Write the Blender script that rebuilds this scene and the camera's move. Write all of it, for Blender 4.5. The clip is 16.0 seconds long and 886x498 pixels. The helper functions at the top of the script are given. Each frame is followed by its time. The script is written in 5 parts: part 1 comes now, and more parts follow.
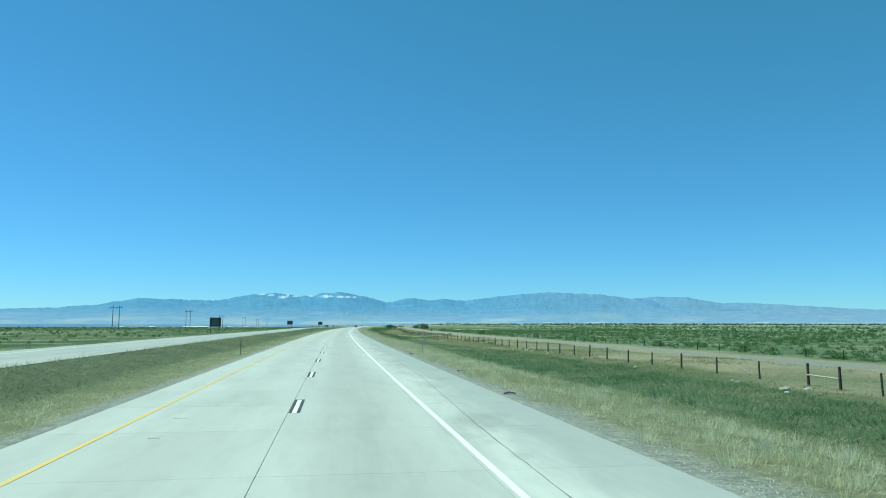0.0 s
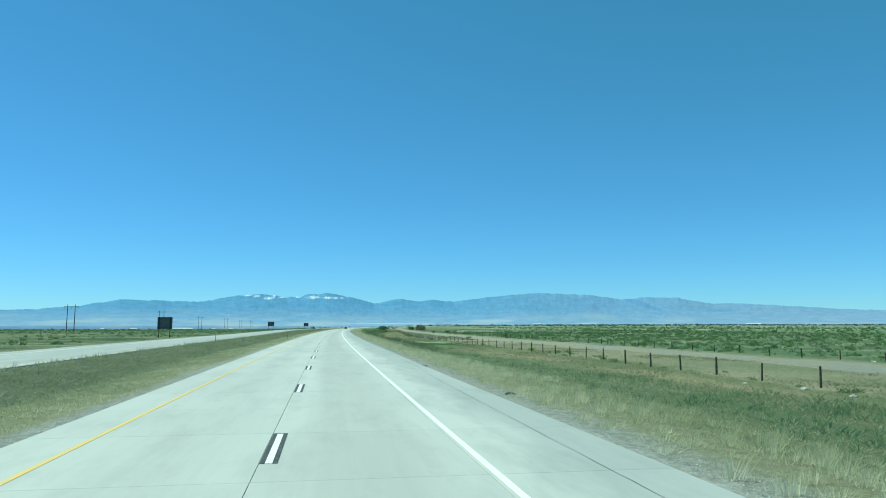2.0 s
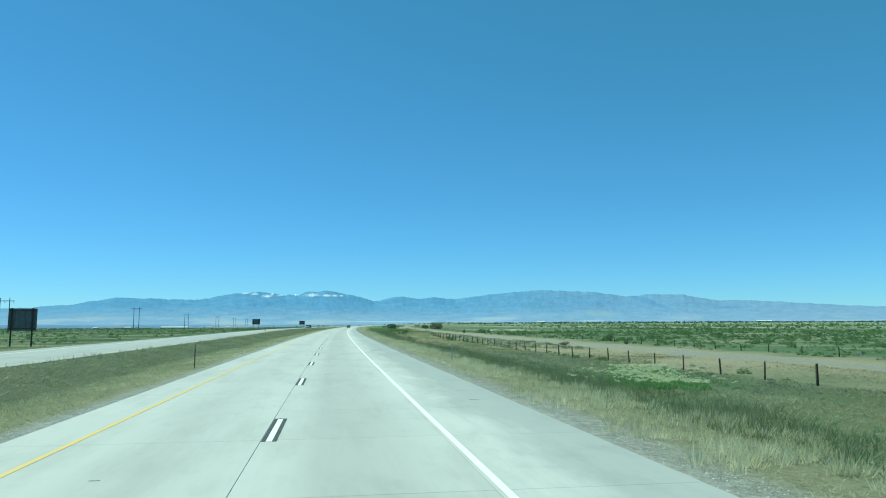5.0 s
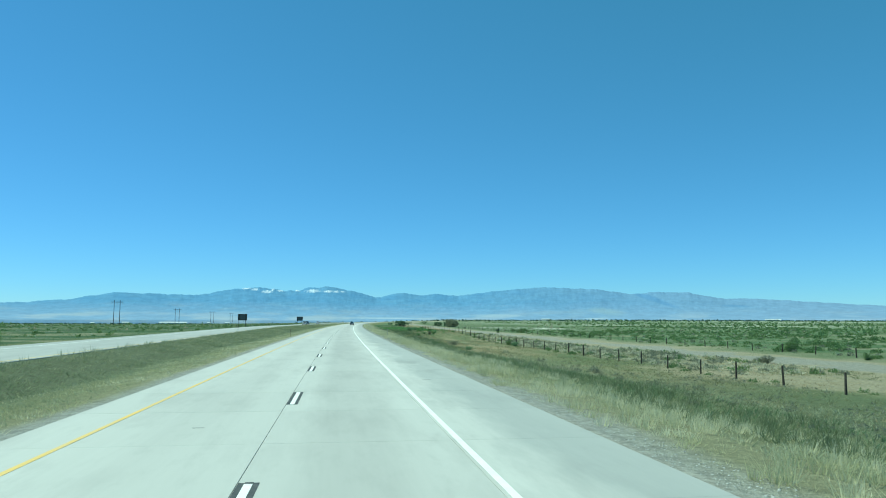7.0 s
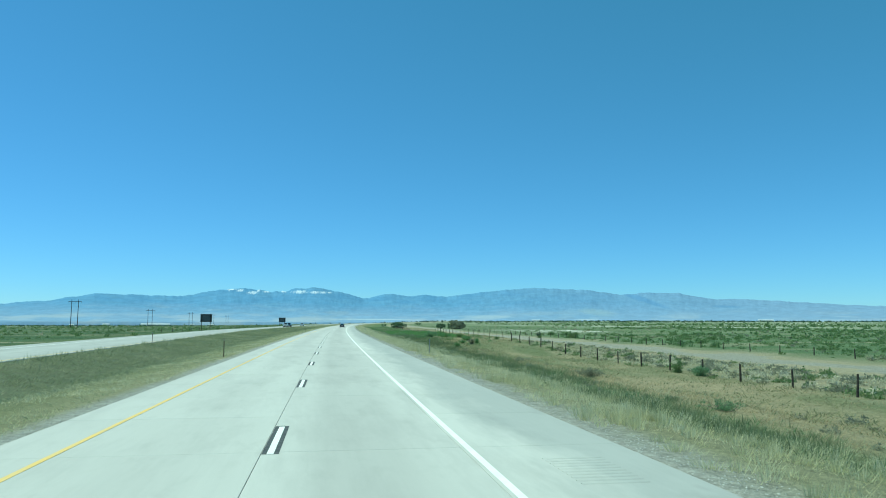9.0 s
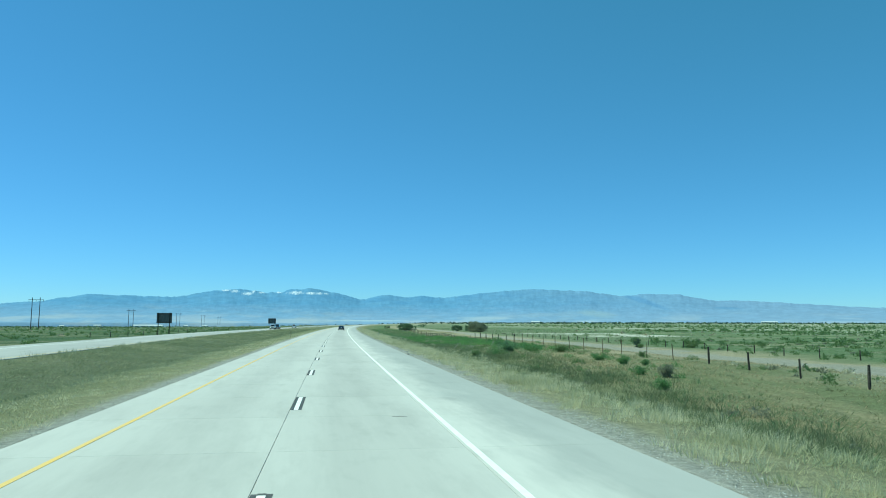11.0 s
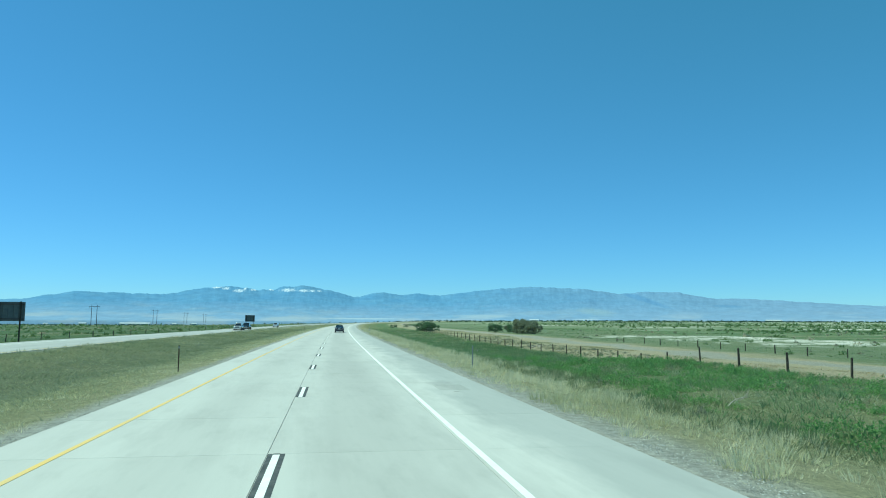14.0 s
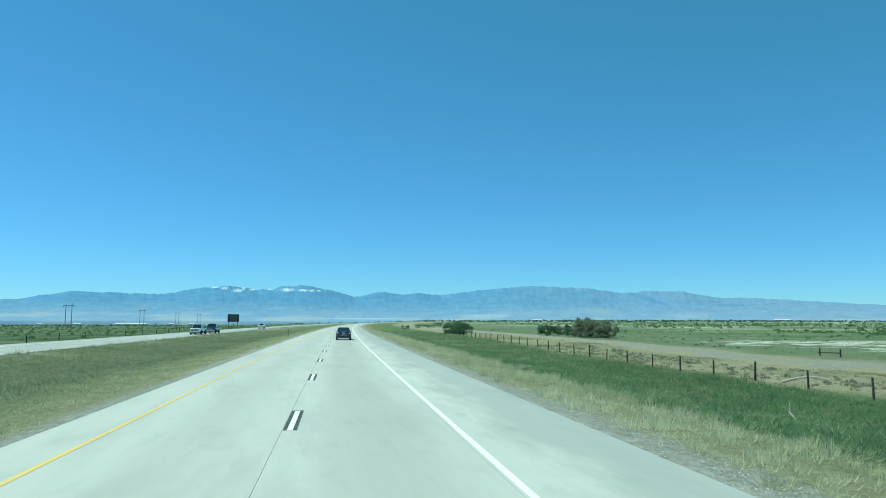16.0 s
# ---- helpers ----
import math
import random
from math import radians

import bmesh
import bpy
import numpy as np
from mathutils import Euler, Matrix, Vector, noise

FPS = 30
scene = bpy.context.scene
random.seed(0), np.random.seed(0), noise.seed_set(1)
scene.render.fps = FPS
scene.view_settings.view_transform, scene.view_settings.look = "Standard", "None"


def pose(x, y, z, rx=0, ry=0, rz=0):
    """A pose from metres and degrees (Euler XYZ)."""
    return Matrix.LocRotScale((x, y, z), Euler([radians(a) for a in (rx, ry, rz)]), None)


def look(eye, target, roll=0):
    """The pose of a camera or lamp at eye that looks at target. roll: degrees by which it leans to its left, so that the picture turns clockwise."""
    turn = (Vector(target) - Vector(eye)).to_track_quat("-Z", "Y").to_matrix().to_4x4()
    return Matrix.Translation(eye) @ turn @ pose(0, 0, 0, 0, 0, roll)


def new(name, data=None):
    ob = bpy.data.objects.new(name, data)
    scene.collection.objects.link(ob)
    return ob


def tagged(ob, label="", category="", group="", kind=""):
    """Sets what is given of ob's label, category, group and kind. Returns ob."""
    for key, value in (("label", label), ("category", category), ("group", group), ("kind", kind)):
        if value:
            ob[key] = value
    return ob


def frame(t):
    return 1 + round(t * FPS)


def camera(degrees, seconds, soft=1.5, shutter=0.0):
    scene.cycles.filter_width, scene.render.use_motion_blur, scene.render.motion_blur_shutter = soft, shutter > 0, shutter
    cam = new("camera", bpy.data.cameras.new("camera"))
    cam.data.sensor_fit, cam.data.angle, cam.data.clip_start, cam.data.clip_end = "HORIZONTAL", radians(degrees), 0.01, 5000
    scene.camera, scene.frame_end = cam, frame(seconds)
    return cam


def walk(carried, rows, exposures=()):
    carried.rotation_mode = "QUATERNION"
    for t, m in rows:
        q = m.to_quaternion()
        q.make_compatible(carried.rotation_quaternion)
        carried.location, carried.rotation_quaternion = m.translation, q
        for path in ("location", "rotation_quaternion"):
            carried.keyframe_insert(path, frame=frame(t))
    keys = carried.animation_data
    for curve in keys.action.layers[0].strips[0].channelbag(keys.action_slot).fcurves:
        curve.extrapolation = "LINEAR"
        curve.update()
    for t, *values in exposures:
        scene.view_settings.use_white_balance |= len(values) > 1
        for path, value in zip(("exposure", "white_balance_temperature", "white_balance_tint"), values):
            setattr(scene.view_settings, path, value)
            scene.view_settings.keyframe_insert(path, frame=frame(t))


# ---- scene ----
# The road is a very wide arc: s metres along it, d metres to the right of the lane line
R = 8156.0


def at(s, d, z=0.0):
    a = s / R
    return Vector((R - (R - d) * math.cos(a), (R - d) * math.sin(a), z))


def place(s, d, z=0.0, turn=0.0):
    """A pose on the road's arc: its y axis runs along the road, turned by degrees to the left."""
    return Matrix.Translation(at(s, d, z)) @ pose(0, 0, 0, 0, 0, turn - math.degrees(s / R))


# The camera in the cab of a lorry in the right lane: seconds, s, d, height, turn to the right, tilt up, roll
cam = camera(64.93, 16.0, 1.0, 0.02)
DRIVE = [
    (0.0, -18.20, 0.92, 2.22, 8.97, 6.21, 0.21),
    (0.5, -4.38, 0.91, 2.20, 8.53, 6.25, 0.39),
    (1.0, 9.46, 0.85, 2.17, 9.70, 6.12, 0.23),
    (1.5, 23.23, 0.90, 2.18, 8.48, 6.20, 0.41),
    (2.0, 37.04, 0.84, 2.19, 9.63, 6.31, 0.09),
    (2.5, 50.89, 0.99, 2.19, 9.00, 6.14, 0.00),
    (3.0, 64.68, 0.93, 2.19, 9.01, 6.27, 0.28),
    (3.5, 78.63, 0.98, 2.19, 9.03, 6.15, 0.20),
    (4.0, 92.58, 1.03, 2.19, 9.06, 6.15, 0.11),
    (4.5, 106.53, 1.08, 2.18, 9.09, 6.14, 0.02),
    (5.0, 120.48, 1.12, 2.18, 9.11, 6.14, -0.06),
    (5.5, 134.43, 1.17, 2.18, 9.35, 6.22, -0.15),
    (6.0, 148.26, 1.20, 2.19, 8.14, 5.87, 0.21),
    (6.5, 162.11, 1.13, 2.22, 8.74, 6.06, -0.06),
    (7.0, 176.04, 1.14, 2.21, 8.61, 5.89, 0.29),
    (7.5, 189.91, 1.06, 2.17, 8.72, 6.03, 0.16),
    (8.0, 203.85, 1.08, 2.18, 8.89, 5.86, 0.09),
    (8.5, 217.68, 1.01, 2.21, 8.66, 6.12, 0.12),
    (9.0, 231.47, 0.94, 2.23, 9.27, 5.99, 0.19),
    (9.5, 245.14, 0.91, 2.23, 9.13, 6.06, 0.21),
    (10.0, 258.82, 0.88, 2.23, 9.14, 6.08, 0.22),
    (10.5, 272.49, 0.86, 2.23, 9.16, 6.09, 0.24),
    (11.0, 286.17, 0.83, 2.23, 9.18, 6.11, 0.25),
    (11.5, 299.84, 0.80, 2.23, 9.48, 6.19, 0.27),
    (12.0, 313.59, 0.97, 2.21, 9.11, 6.21, -0.13),
    (12.5, 327.34, 0.87, 2.26, 8.57, 6.00, 0.20),
    (13.0, 341.12, 0.86, 2.24, 9.26, 6.19, -0.03),
    (13.5, 355.00, 0.89, 2.23, 8.52, 6.22, 0.10),
    (14.0, 368.80, 0.85, 2.24, 9.13, 5.96, 0.31),
    (14.5, 382.62, 0.88, 2.28, 8.48, 6.09, 0.13),
    (15.0, 396.44, 0.79, 2.24, 9.47, 6.05, 0.09),
    (15.5, 410.29, 0.94, 2.21, 9.10, 6.17, -0.21),
    (16.0, 424.10, 0.88, 2.22, 8.76, 5.95, 0.22),
]
PATH = []
for t, s, d, h, yaw, tilt, roll in DRIVE:
    eye, a, b = at(s, d, h), radians(yaw) + s / R, radians(tilt)
    PATH.append((t, look(eye, eye + Vector((math.sin(a) * math.cos(b), math.cos(a) * math.cos(b), math.sin(b))), roll)))
walk(cam, PATH, [(0.0, 0.45, 6350, -30), (16.0, 0.45, 6350, -30)])

# ---- sky, sun and exposure ----
SUN_TURN, SUN_HEIGHT = -68.0, 62.0
world = bpy.data.worlds.new("clear_sky")
scene.world = world
world.use_nodes = True
wn = world.node_tree
sky = wn.nodes.new("ShaderNodeTexSky")
sky.sky_type, sky.sun_disc = "NISHITA", False
sky.sun_elevation, sky.sun_rotation = radians(SUN_HEIGHT), radians(SUN_TURN)
sky.altitude, sky.air_density, sky.dust_density, sky.ozone_density = 1300, 1.0, 0.0, 3.0
deep = wn.nodes.new("ShaderNodeMix")
deep.data_type, deep.blend_type = "RGBA", "MULTIPLY"
deep.inputs[0].default_value, deep.inputs[7].default_value = 1.0, (0.365, 0.495, 0.93, 1)
wn.links.new(sky.outputs[0], deep.inputs[6])
even = wn.nodes.new("ShaderNodeMix")
even.data_type, even.blend_type = "RGBA", "ADD"
even.inputs[0].default_value, even.inputs[7].default_value = 1.0, (0.145, 0.63, 0.10, 1)
wn.links.new(deep.outputs[2], even.inputs[6])
wn.links.new(even.outputs[2], wn.nodes["Background"].inputs[0])
wn.nodes["Background"].inputs[1].default_value = 0.113
sun = new("sun", bpy.data.lights.new("sun", "SUN"))
sun.data.energy, sun.data.angle, sun.data.color = 3.6, radians(0.5), (1.0, 0.96, 0.9)
a, b = radians(SUN_TURN), radians(SUN_HEIGHT)
sun.matrix_world = look(Vector((math.sin(a) * math.cos(b), math.cos(a) * math.cos(b), math.sin(b))) * 80, (0, 0, 0))


# ---- materials ----
class Nodes:
    """A small builder of one node material."""

    def __init__(self, name, rough=0.9, metal=0.0):
        self.m = bpy.data.materials.new(name)
        self.m.use_nodes = True
        self.t = self.m.node_tree
        self.p = self.t.nodes["Principled BSDF"]
        self.p.inputs["Roughness"].default_value = rough
        self.p.inputs["Metallic"].default_value = metal

    def add(self, kind):
        return self.t.nodes.new(kind)

    def blend(self, kind):
        n = self.add("ShaderNodeMix")
        n.data_type, n.blend_type = "RGBA", kind
        return n

    def put(self, value, socket):
        if hasattr(value, "is_output"):
            self.t.links.new(value, socket)
        else:
            if socket.type == "RGBA" and len(value) == 3:
                value = (*value, 1)
            socket.default_value = value

    def coords(self, scale=(1, 1, 1), which="Object"):
        c, m = self.add("ShaderNodeTexCoord"), self.add("ShaderNodeMapping")
        self.put(c.outputs[which], m.inputs["Vector"])
        m.inputs["Scale"].default_value = scale
        return m.outputs[0]

    def spot(self, scale=(1, 1, 1)):
        """Places in the world, so that a pattern runs on from piece to piece."""
        m = self.add("ShaderNodeMapping")
        self.put(self.add("ShaderNodeNewGeometry").outputs["Position"], m.inputs["Vector"])
        m.inputs["Scale"].default_value = scale
        return m.outputs[0]

    def noise(self, scale, detail=4.0, vec=None, rough=0.55):
        n = self.add("ShaderNodeTexNoise")
        self.put(vec if vec is not None else self.coords(), n.inputs["Vector"])
        n.inputs["Scale"].default_value, n.inputs["Detail"].default_value = scale, detail
        n.inputs["Roughness"].default_value = rough
        return n.outputs["Fac"]

    def math(self, op, x, y=0.0, clamp=False):
        n = self.add("ShaderNodeMath")
        n.operation, n.use_clamp = op, clamp
        self.put(x, n.inputs[0])
        self.put(y, n.inputs[1])
        return n.outputs[0]

    def span(self, x, a, b, c=0.0, d=1.0):
        n = self.add("ShaderNodeMapRange")
        for i, v in enumerate((x, a, b, c, d)):
            self.put(v, n.inputs[i])
        return n.outputs[0]

    def mix(self, f, x, y, kind="MIX"):
        n = self.blend(kind)
        self.put(f, n.inputs[0])
        self.put(x, n.inputs[6])
        self.put(y, n.inputs[7])
        return n.outputs[2]

    def ramp(self, f, stops):
        n = self.add("ShaderNodeValToRGB")
        e = n.color_ramp.elements
        while len(e) < len(stops):
            e.new(0.5)
        for el, (x, c) in zip(e, stops):
            el.position, el.color = x, (*c, 1)
        self.put(f, n.inputs[0])
        return n.outputs[0]

    def tone(self, col, f, lo, hi):
        """col, made lighter or darker by f."""
        v = self.span(f, 0.0, 1.0, lo, hi)
        g = self.add("ShaderNodeCombineXYZ")
        for i in range(3):
            self.put(v, g.inputs[i])
        n = self.blend("MULTIPLY")
        n.inputs[0].default_value = 1.0
        self.put(col, n.inputs[6])
        self.put(g.outputs[0], n.inputs[7])
        return n.outputs[2]

    def island(self):
        return self.add("ShaderNodeNewGeometry").outputs["Random Per Island"]

    def single(self):
        return self.add("ShaderNodeObjectInfo").outputs["Random"]

    def done(self, col, bump=None, depth=0.01, strength=0.5):
        self.put(col, self.p.inputs["Base Color"])
        if bump is not None:
            n = self.add("ShaderNodeBump")
            n.inputs["Strength"].default_value, n.inputs["Distance"].default_value = strength, depth
            self.put(bump, n.inputs["Height"])
            self.put(n.outputs[0], self.p.inputs["Normal"])
        return self.m


def simple(name, c1, c2, scale=3.0, rough=0.8, metal=0.0, depth=0.004, fine=60.0, coat=0.0):
    k = Nodes(name, rough, metal)
    f = k.noise(fine, 3.0)
    col = k.tone(k.mix(k.span(k.noise(scale), 0.35, 0.65), c1, c2), f, 0.85, 1.15)
    k.p.inputs["Coat Weight"].default_value = coat
    return k.done(col, f, depth)


def leafy(name, stops, rough=0.85, patch=0.12):
    """Leaves and blades: colours change from blade to blade and over patches of ground."""
    k = Nodes(name, rough)
    f = k.math("ADD", k.math("MULTIPLY", k.island(), 0.16), k.math("MULTIPLY", k.span(k.noise(patch, 3.0), 0.32, 0.68), 0.42))
    f = k.math("ADD", f, k.math("MULTIPLY", k.span(k.noise(patch * 7.0, 3.0), 0.32, 0.68), 0.40))
    k.p.inputs["Specular IOR Level"].default_value = 0.15
    col = k.ramp(f, stops)
    k.done(col)
    thin, both = k.add("ShaderNodeBsdfTranslucent"), k.add("ShaderNodeMixShader")
    both.inputs[0].default_value = 0.5
    k.put(col, thin.inputs["Color"])
    k.t.links.new(k.p.outputs[0], both.inputs[1])
    k.t.links.new(thin.outputs[0], both.inputs[2])
    k.t.links.new(both.outputs[0], k.t.nodes["Material Output"].inputs["Surface"])
    return k.m


def concrete(name, base, warm, oil=0.0, stains=0.38, worn=0.0):
    """Tined concrete with stains; oil: how dark the drip band along the middle of each lane is; worn: how grey the outer part of the shoulder is."""
    k = Nodes(name, 0.85)
    big = k.span(k.noise(0.35, 5.0, k.spot((1.0, 0.06, 1.0))), 0.3, 0.7)
    stain = k.span(k.noise(0.8, 7.0, k.spot((1.0, 0.2, 1.0)), 0.65), 0.48, 0.66)
    fine = k.noise(90.0, 4.0, k.spot())
    tines = k.noise(3.0, 3.0, k.spot((3.0, 0.12, 1.0)))
    col = k.mix(big, base, warm)
    col = k.mix(k.math("MULTIPLY", stain, stains), col, tuple(0.74 * c for c in base))
    blot = k.span(k.noise(2.2, 5.0, k.spot((1.0, 0.35, 1.0)), 0.6), 0.55, 0.70)
    col = k.mix(k.math("MULTIPLY", blot, 0.16), col, tuple(0.62 * c for c in base))
    xyz = k.add("ShaderNodeSeparateXYZ")
    k.put(k.spot(), xyz.inputs[0])
    x = k.math("SUBTRACT", R, xyz.outputs[0])
    d = k.math("SUBTRACT", R, k.math("SQRT", k.math("ADD", k.math("MULTIPLY", x, x), k.math("MULTIPLY", xyz.outputs[1], xyz.outputs[1]))))
    if oil:
        right = k.math("MULTIPLY", k.span(d, 0.35, 0.95), k.span(d, 2.1, 3.0, 1.0, 0.0))
        left = k.math("MULTIPLY", k.math("MULTIPLY", k.span(d, -2.8, -2.1), k.span(d, -1.6, -0.8, 1.0, 0.0)), 0.5)
        band = k.math("MULTIPLY", k.math("ADD", right, left), k.span(k.noise(0.5, 3.0, k.spot((1.0, 0.04, 1.0))), 0.2, 0.6, 0.6, 1.0))
        col = k.mix(k.math("MULTIPLY", band, oil), col, tuple(0.45 * c for c in base))
    if worn:
        edge = k.math("ADD", d, k.math("MULTIPLY", k.math("SUBTRACT", k.noise(0.9, 5.0, k.spot((1.0, 0.25, 1.0)), 0.6), 0.5), 3.2))
        col = k.mix(k.math("MULTIPLY", k.span(edge, 3.9, 5.0), worn), col, (0.52 * base[0], 0.57 * base[1], 0.60 * base[2]))
        spill = k.span(k.noise(0.33, 6.0, k.spot((1.0, 0.45, 1.0)), 0.6), 0.60, 0.66)
        col = k.mix(k.math("MULTIPLY", spill, 0.3), col, tuple(0.5 * c for c in base))
    col = k.tone(col, k.single(), 0.975, 1.025)
    col = k.tone(col, fine, 0.9, 1.1)
    col = k.tone(col, tines, 0.96, 1.04)
    return k.done(col, fine, 0.004, 0.4)


M_LANE = concrete("lane_concrete", (0.432, 0.425, 0.412), (0.49, 0.482, 0.465), 0.25)
M_SHOULDER = concrete("shoulder_concrete", (0.44, 0.435, 0.42), (0.54, 0.53, 0.51), 0.0, 0.45, 0.5)
M_FARLANE = concrete("grey_lane_concrete", (0.33, 0.328, 0.32), (0.40, 0.396, 0.385), 0.0, 0.5)
M_BASE = simple("dark_joint_filler", (0.07, 0.07, 0.068), (0.13, 0.125, 0.12), 4)
M_SCUFF = simple("grey_scuffed_concrete", (0.15, 0.15, 0.14), (0.24, 0.235, 0.22), 9.0)
M_WHITE = simple("worn_white_road_paint", (0.86, 0.86, 0.84), (0.76, 0.76, 0.73), 2.5, 0.6)
M_YELLOW = simple("worn_yellow_road_paint", (0.72, 0.48, 0.13), (0.64, 0.47, 0.19), 1.2, 0.6)
M_BLACK = simple("black_contrast_paint", (0.035, 0.037, 0.037), (0.08, 0.08, 0.08), 5.0, 0.7)
M_WOOD = simple("weathered_post_wood", (0.028, 0.025, 0.02), (0.075, 0.064, 0.05), 6.0, 0.95, fine=40)
M_GREYWOOD = simple("bleached_rail_wood", (0.36, 0.33, 0.28), (0.5, 0.46, 0.4), 8.0, 0.9)
M_STEEL = simple("dull_galvanised_steel", (0.30, 0.31, 0.32), (0.42, 0.42, 0.42), 6.0, 0.5, 0.7)
M_RUST = simple("brown_rusted_steel", (0.06, 0.04, 0.03), (0.13, 0.08, 0.05), 9.0, 0.9)
M_REFLECT = simple("white_reflector_sheet", (0.75, 0.75, 0.75), (0.85, 0.85, 0.85), 3.0, 0.3)
M_SIGNBACK = simple("dark_plywood_sign_back", (0.12, 0.125, 0.13), (0.18, 0.18, 0.18), 1.5, 0.8)
M_ASPHALT = simple("dark_patch_asphalt", (0.07, 0.074, 0.076), (0.12, 0.122, 0.122), 6.0, 0.9, depth=0.02, fine=90)
M_RUBBER = simple("black_rubber", (0.018, 0.018, 0.018), (0.035, 0.034, 0.033), 12.0, 0.85)
M_STONE = simple("pale_field_stone", (0.30, 0.285, 0.25), (0.44, 0.42, 0.38), 5.0, 0.9, depth=0.02, fine=20)
M_BARK = simple("grey_brown_bark", (0.13, 0.13, 0.105), (0.20, 0.19, 0.16), 7.0, 0.95)
M_PALEWOOD = simple("sun_bleached_branch", (0.33, 0.30, 0.25), (0.45, 0.41, 0.35), 9.0, 0.9)
M_SHED = simple("white_sheet_metal", (0.80, 0.81, 0.82), (0.72, 0.74, 0.76), 0.05, 0.5)
M_SHEDROOF = simple("pale_grey_roofing", (0.55, 0.57, 0.6), (0.65, 0.67, 0.69), 0.05, 0.5)

k = Nodes("gravel_stones", 0.9)
M_GRAVEL = k.done(k.tone(k.ramp(k.island(), [(0.0, (0.27, 0.268, 0.25)), (0.5, (0.38, 0.385, 0.365)), (1.0, (0.49, 0.49, 0.46))]), k.noise(80), 0.85, 1.15))

M_STRAW = leafy("dry_straw_grass", [(0.0, (0.36, 0.37, 0.215)), (0.35, (0.56, 0.54, 0.33)), (0.7, (0.80, 0.75, 0.54)), (1.0, (0.48, 0.50, 0.29))])
M_MIXED = leafy("half_dry_grass", [(0.0, (0.25, 0.285, 0.18)), (0.4, (0.34, 0.368, 0.235)), (0.75, (0.46, 0.46, 0.315)), (1.0, (0.59, 0.56, 0.405))])
M_OLIVE = leafy("dark_olive_grass", [(0.0, (0.185, 0.205, 0.112)), (0.5, (0.25, 0.262, 0.15)), (1.0, (0.36, 0.35, 0.212))])
M_MEDIAN = leafy("olive_median_grass", [(0.0, (0.165, 0.20, 0.118)), (0.5, (0.23, 0.264, 0.162)), (1.0, (0.345, 0.352, 0.228))])
M_GREEN = leafy("green_grass", [(0.0, (0.11, 0.19, 0.095)), (0.5, (0.16, 0.25, 0.125)), (1.0, (0.28, 0.33, 0.19))])
M_OCHRE = leafy("ochre_dry_grass", [(0.0, (0.31, 0.26, 0.16)), (0.5, (0.44, 0.37, 0.235)), (1.0, (0.29, 0.27, 0.155))])
M_SAGE = leafy("sagebrush_leaves", [(0.0, (0.10, 0.17, 0.072)), (0.5, (0.165, 0.25, 0.105)), (1.0, (0.26, 0.32, 0.155))])
M_GREYSAGE = leafy("grey_dry_brush", [(0.0, (0.16, 0.175, 0.12)), (0.5, (0.27, 0.28, 0.20)), (1.0, (0.44, 0.42, 0.32))])
M_TREE = leafy("olive_green_leaves", [(0.0, (0.12, 0.20, 0.11)), (0.5, (0.18, 0.275, 0.16)), (1.0, (0.28, 0.36, 0.23))])
M_TREEGREY = leafy("silvery_dry_leaves", [(0.0, (0.18, 0.215, 0.14)), (0.5, (0.26, 0.29, 0.20)), (1.0, (0.39, 0.39, 0.285))])
M_BRIGHT = leafy("bright_green_shrub_leaves", [(0.0, (0.11, 0.23, 0.09)), (0.5, (0.165, 0.30, 0.12)), (1.0, (0.27, 0.36, 0.17))])
M_SOFT = leafy("soft_green_shrub_leaves", [(0.0, (0.14, 0.25, 0.13)), (0.5, (0.20, 0.32, 0.17)), (1.0, (0.32, 0.40, 0.24))])
M_FLOWER = leafy("cream_flower_heads", [(0.0, (0.60, 0.61, 0.35)), (1.0, (0.80, 0.79, 0.54))])
M_PALEBRUSH = leafy("pale_dry_brush", [(0.0, (0.30, 0.27, 0.19)), (0.5, (0.42, 0.39, 0.28)), (1.0, (0.54, 0.50, 0.38))])
M_DUSK = leafy("dusky_seed_grass", [(0.0, (0.125, 0.165, 0.088)), (0.5, (0.18, 0.22, 0.12)), (1.0, (0.285, 0.295, 0.175))])
M_DRIFT = leafy("bleached_drift_brush", [(0.0, (0.44, 0.42, 0.29)), (0.5, (0.58, 0.55, 0.40)), (1.0, (0.70, 0.67, 0.51))])
M_BELT = leafy("dark_tree_leaves", [(0.0, (0.045, 0.085, 0.06)), (0.5, (0.06, 0.105, 0.07)), (1.0, (0.09, 0.13, 0.085))], 0.85, 0.004)
M_WEED = leafy("bright_green_weeds", [(0.0, (0.125, 0.25, 0.09)), (0.6, (0.20, 0.35, 0.125)), (1.0, (0.31, 0.41, 0.18))])


